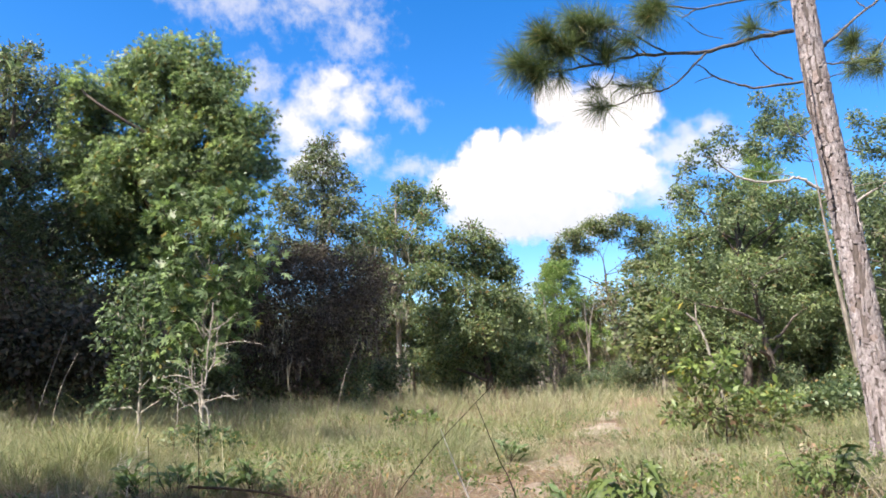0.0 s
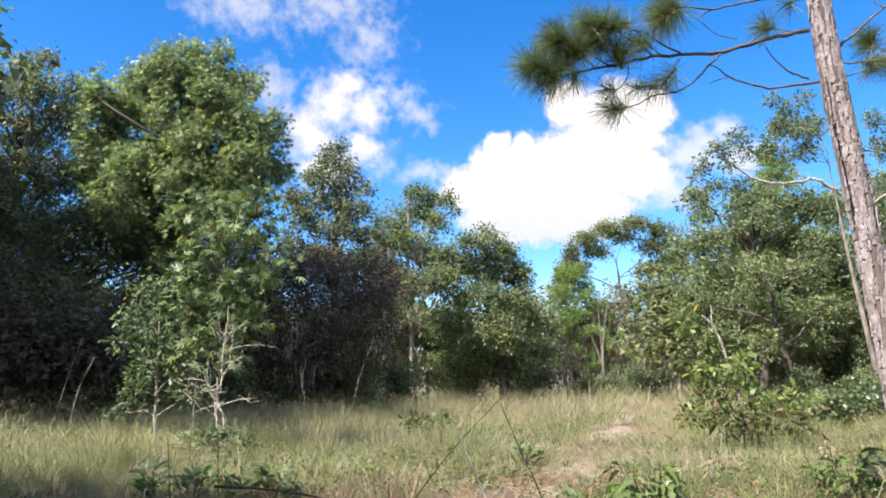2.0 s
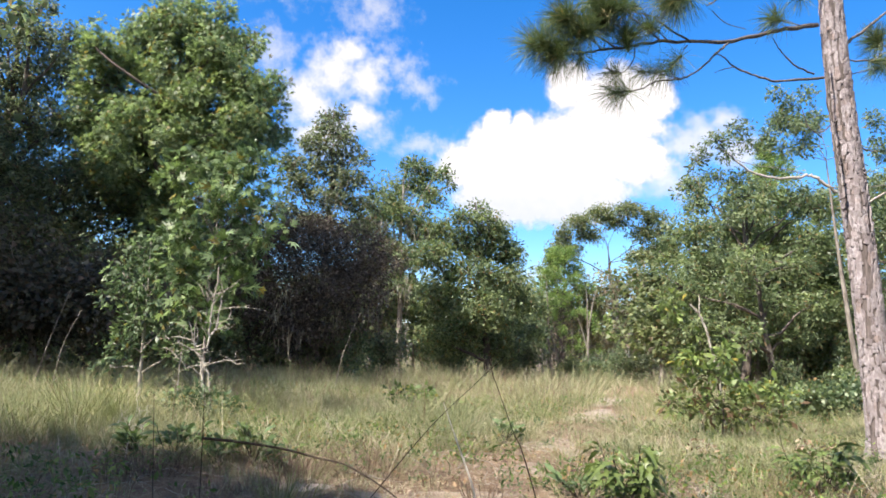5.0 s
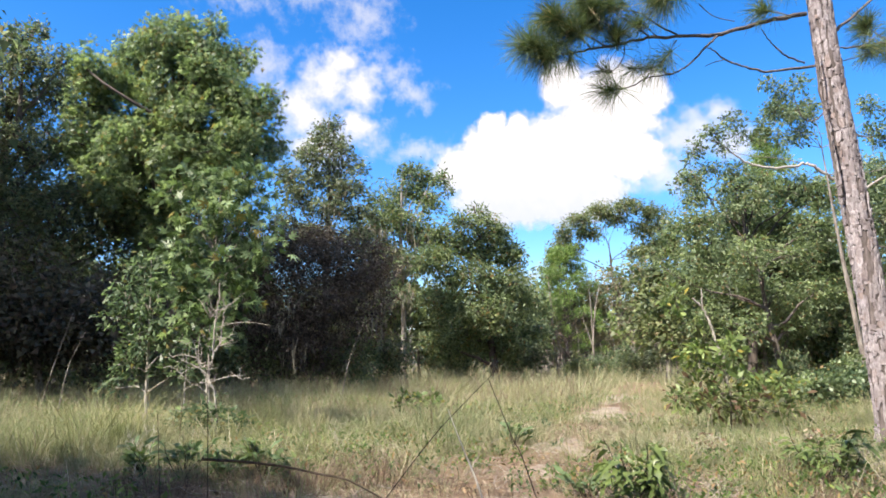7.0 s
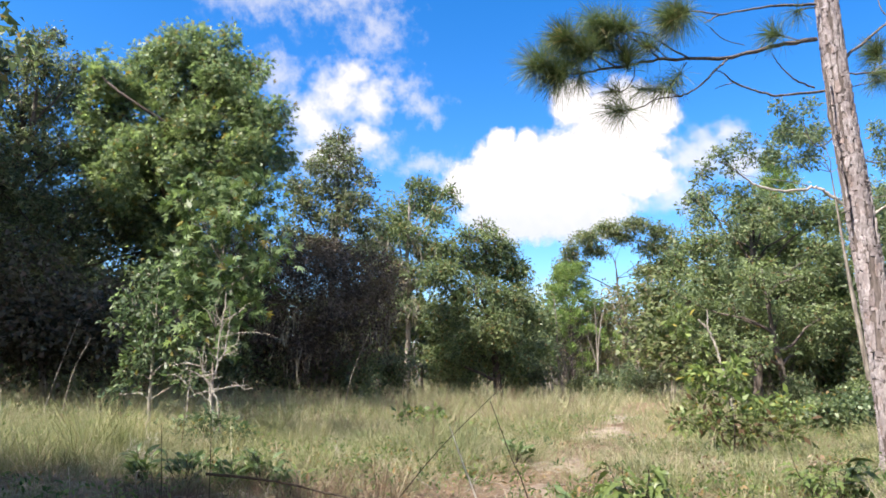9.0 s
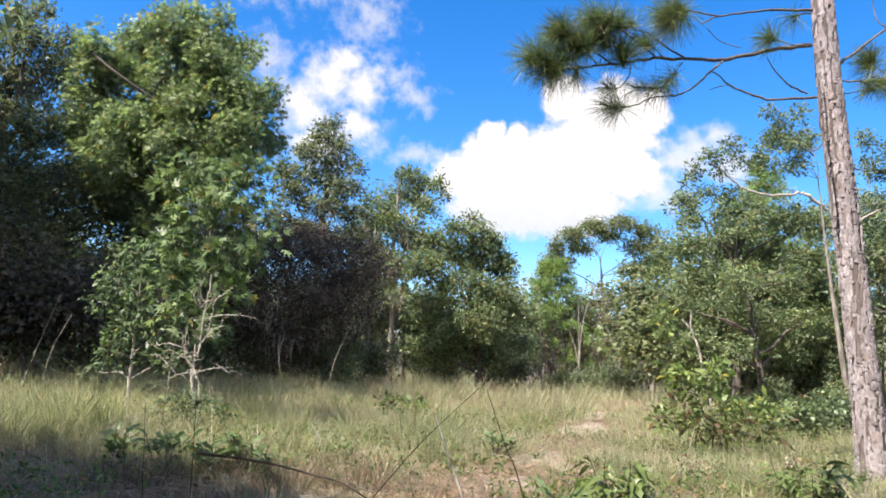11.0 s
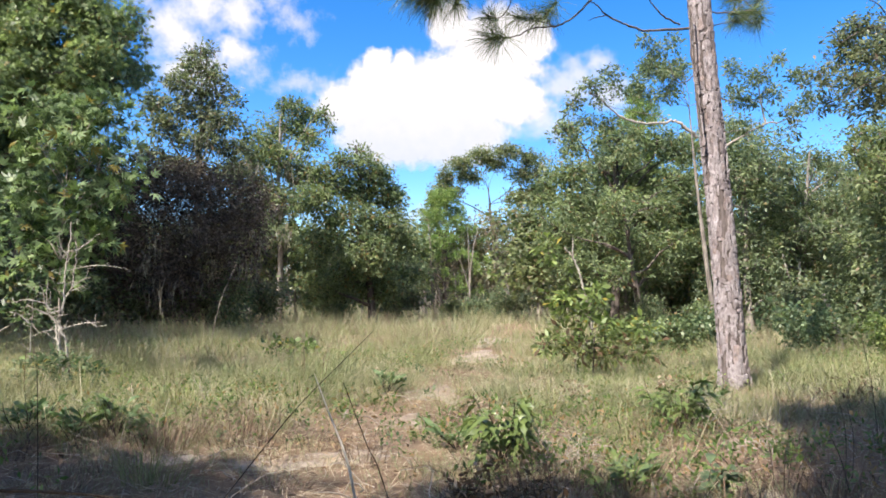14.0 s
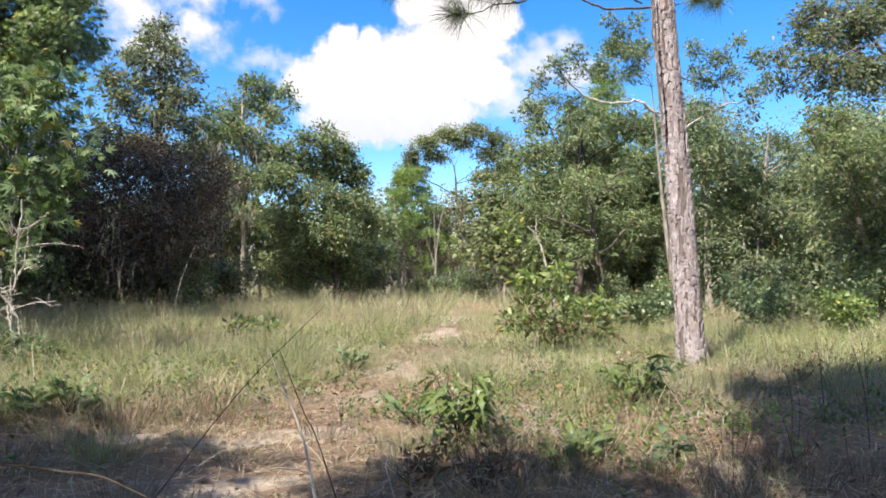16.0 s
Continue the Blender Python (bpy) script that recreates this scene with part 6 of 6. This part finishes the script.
for spec in [("grey dead weed with many thin branches", 1.35, 3.85, 0.26, 0.20, 16, TWIG), ("grey dead weed with many thin branches", 1.55, 4.05, 0.20, 0.18, 10, TWIG), ("pale dead weed with many thin branches", -2.45, 5.75, 0.40, 0.26, 10, DRIFT),
             ("brown dead weed with curled leaves", 0.72, 3.35, 0.24, 0.22, 16, STALK, DRY_LEAF), ("brown dead weed with curled leaves", 0.95, 3.15, 0.20, 0.20, 14, STALK, DRY_LEAF), ("brown dead weed with curled leaves", 2.3, 6.2, 0.26, 0.22, 12, TWIG, DRY_LEAF),
             ("grey dead weed with many thin branches", 2.95, 5.1, 0.30, 0.24, 12, TWIG), ("brown dead weed with curled leaves", 3.3, 6.4, 0.30, 0.25, 10, TWIG, DRY_LEAF), ("brown dead weed with curled leaves", 4.6, 5.6, 0.30, 0.3, 12, STALK, DRY_LEAF),
             ("grey dead weed with many thin branches", 3.9, 5.3, 0.40, 0.25, 9, TWIG), ("grey dead weed with many thin branches", -0.9, 6.4, 0.30, 0.22, 9, TWIG), ("grey dead weed with many thin branches", -3.4, 6.9, 0.42, 0.25, 9, TWIG)]:
    dead_weed(*spec)
blades(1500, 0.7, 8.5, 14, 0.12, 0.0024, True, 0.16, None, (54, 320)).part("near_grass", GRASS, meadow, kind="stuff")
blades(260, 0.8, 8.0, 30, 0.2, 0.0024, True, 0.14, None, (54, 320)).part("dead_tufts", GRASS_DEAD, meadow, kind="stuff")
blades(1500, 0.5, 6.0, 16, 0.11, 0.0022, True, 0.18, None, (54, 320)).part("near_grass", GRASS_DRY, meadow, kind="stuff")
blades(70, 3.4, 8, 3, 0.42, 0.0019, True, 0.06, lambda x, y: 1.0 * (x > 1.0)).part("single_stems", GRASS_DRY, meadow, kind="stuff")


rng = np.random.default_rng(29)
# ---------------------------------------------------------------- litter on the ground
def litter():
    thing = group("leaf_litter", "dry brown leaves and pine straw scattered on the ground", "litter", kind="stuff")
    n = 14000
    ang, d = np.radians(np.where(rng.uniform(0, 1, n) < 0.65, rng.uniform(-40, 54, n), rng.uniform(54, 320, n))), np.sqrt(rng.uniform(0.4 ** 2, 10 ** 2, n))
    x, y = d * np.sin(ang), d * np.cos(ang)
    at = np.stack([x, y, ground_z(x, y) + 0.012 + rng.uniform(0, 0.02, n)], -1)
    s = Soup()
    ax = units(n) * [1, 1, 0.25]
    leaves(s, at, ax, 0.045, SIMPLE, 1.6, 0.2)
    s.part("dry_leaves", DRY_LEAF, thing, kind="stuff")
    n = 76000
    ang, d = np.radians(np.where(rng.uniform(0, 1, n) < 0.68, rng.uniform(-40, 54, n), rng.uniform(54, 320, n))), np.sqrt(rng.uniform(0.4 ** 2, 10.5 ** 2, n))
    x, y = d * np.sin(ang), d * np.cos(ang)
    p = np.stack([x, y, ground_z(x, y) + 0.01 + rng.uniform(0, 0.03, n)], -1)
    a = rng.uniform(0, 6.28, n)
    t = np.stack([np.cos(a), np.sin(a), rng.uniform(-0.05, 0.15, n)], -1) * rng.uniform(0.08, 0.22, n)[:, None]
    sd = np.stack([-np.sin(a), np.cos(a), np.zeros(n)], -1) * 0.0018
    v = np.stack([p - sd, p + sd, p + t + sd, p + t - sd], 1).reshape(-1, 3)
    s = Soup()
    s.add(v, np.arange(n * 4).reshape(-1, 4))
    s.part("pine_straw", STRAW, thing, kind="stuff")
    s = Soup()
    for _ in range(620):
        a, d = math.radians(rng.uniform(-38, 52)), math.sqrt(rng.uniform(2.2 ** 2, 7.5 ** 2))
        px, py = d * math.sin(a), d * math.cos(a)
        b, ln = rng.uniform(0, 6.28), rng.uniform(0.08, 0.45)
        q0 = np.array([px, py, float(ground_z(px, py)) + 0.01])
        q1 = q0 + [ln * math.cos(b), ln * math.sin(b), rng.uniform(-0.01, 0.35) * ln]
        tube(s, bend(q0, q1, 5, 0.25), rng.uniform(0.0015, 0.004) * np.linspace(1, 0.5, 5), 4)
    s.part("dead_twigs", TWIG, thing, "grey dead twigs", "stuff")


litter()


def herbs():
    """Low herbs among the grass, too many and too small to count."""
    thing = group("low_herbs", "low green and yellowing herbs among the grass", "herbs", kind="stuff")
    n = 4300
    ang, d = np.radians(rng.uniform(-40, 54, n)), np.sqrt(rng.uniform(3.2 ** 2, 14 ** 2, n))
    x, y = d * np.sin(ang), d * np.cos(ang)
    keep = np.sin(0.9 * x + 1.3 * y) + np.sin(1.7 * x - 0.8 * y + 2) + rng.uniform(-1, 1, n) > 0.2
    x, y = x[keep], y[keep]
    per = 20
    m = len(x) * per
    at = np.stack([np.repeat(x, per), np.repeat(y, per), np.zeros(m)], -1) + rng.standard_normal((m, 3)) * [0.06, 0.06, 0]
    at[:, 2] = ground_z(at[:, 0], at[:, 1]) + rng.uniform(0.01, 0.22, m) * np.repeat(rng.uniform(0.4, 1.0, len(x)), per)
    s = Soup()
    leaves(s, at, units(m) + [0, 0, 0.5], 0.040, OVAL, 0.4, 0.5)
    s.part("herb_leaves", HERB, thing, kind="stuff")


herbs()


rng = np.random.default_rng(30)
# ---------------------------------------------------------------- small broad-leaved weeds
def weed(k):
    thing = group("weed", "small broad-leaved green weed in the grass", "weed", grp="weeds")
    st, lf = Soup(), Soup()
    for _ in range(5 + k):
        a, r, h = rng.uniform(0, 6.28), rng.uniform(0.03, 0.12), rng.uniform(0.08, 0.2)
        w = bend((0, 0, 0), (r * math.cos(a), r * math.sin(a), h), 4, 0.1)
        tube(st, w, [0.003, 0.0025, 0.002, 0.0015], 3)
        m = 7
        at = w[rng.integers(1, 4, m)] + rng.standard_normal((m, 3)) * 0.008
        leaves(lf, at, np.array([math.cos(a), math.sin(a), 0.6]) + np.zeros((m, 3)), 0.055, SIMPLE, 0.5, 0.9)
    st.part("stems", STALK, thing, kind="stuff")
    lf.part("leaves", (BRIGHT, BLUISH, TURKEY)[k % 3], thing)
    return thing


protos = [weed(k) for k in range(4)]
spots = []
for cx, cy, sp, cnt in [(0.7, 6.3, 0.7, 20), (2.0, 3.8, 0.5, 18), (-1.5, 5.0, 0.4, 20), (2.2, 8.5, 1.2, 12), (-0.2, 8.0, 1.2, 10), (3.0, 5.6, 0.7, 16), (1.2, 10.0, 2.0, 12), (-2.3, 4.9, 0.4, 12), (1.5, 4.6, 0.5, 14), (-0.3, 5.6, 0.5, 12), (0.4, 7.2, 0.6, 14), (3.9, 6.0, 0.5, 10), (1.9, 3.2, 0.3, 10), (0.5, 4.9, 0.4, 14), (-0.4, 4.9, 0.4, 12), (1.7, 5.8, 0.5, 16), (1.4, 4.3, 0.3, 10), (0.9, 8.2, 0.7, 14), (2.9, 3.9, 0.4, 10), (-0.9, 7.0, 0.8, 14)]:
    for _ in range(cnt):
        spots.append((cx + sp * float(rng.standard_normal()), cy + sp * 0.8 * abs(float(rng.standard_normal())), float(rng.uniform(0.4, 1.0))))
scatter(protos, spots)
leafy_plant("broad_weed", "pale green weed with broad soft leaves", 1.90, 3.28, 0.17, 0.13, 7, 5, 0.085, [oak_leaf("broad_leaf", [0.012, 0.10, 0.22, 0.28, 0.30, 0.27, 0.20, 0.10, 0.0], 0.25, BLUISH)], "weed", "", 0.3)
leafy_plant("broad_weed", "yellow-green weed with broad soft leaves", 1.42, 3.45, 0.13, 0.10, 5, 5, 0.075, [oak_leaf("broad_leaf", [0.012, 0.08, 0.17, 0.22, 0.23, 0.20, 0.12, 0.0], 0.2, BRIGHT)], "weed", "", 0.4)
broadleaf("low_shrub", "grey-green weedy growth round pale dead stems", (-2.45, 7.45),
          [(-2.62, 7.5, 0.20, 0.2, 0.11), (-2.4, 7.45, 0.24, 0.2, 0.12), (-2.85, 7.5, 0.18, 0.18, 0.09), (-2.15, 7.45, 0.16, 0.2, 0.08), (-2.5, 7.35, 0.12, 0.22, 0.08)],
          BLUISH, STALK, 0.008, 80, 9, 0.075, 0.13, OVAL, twigs=0.6, grp="", category="shrub")
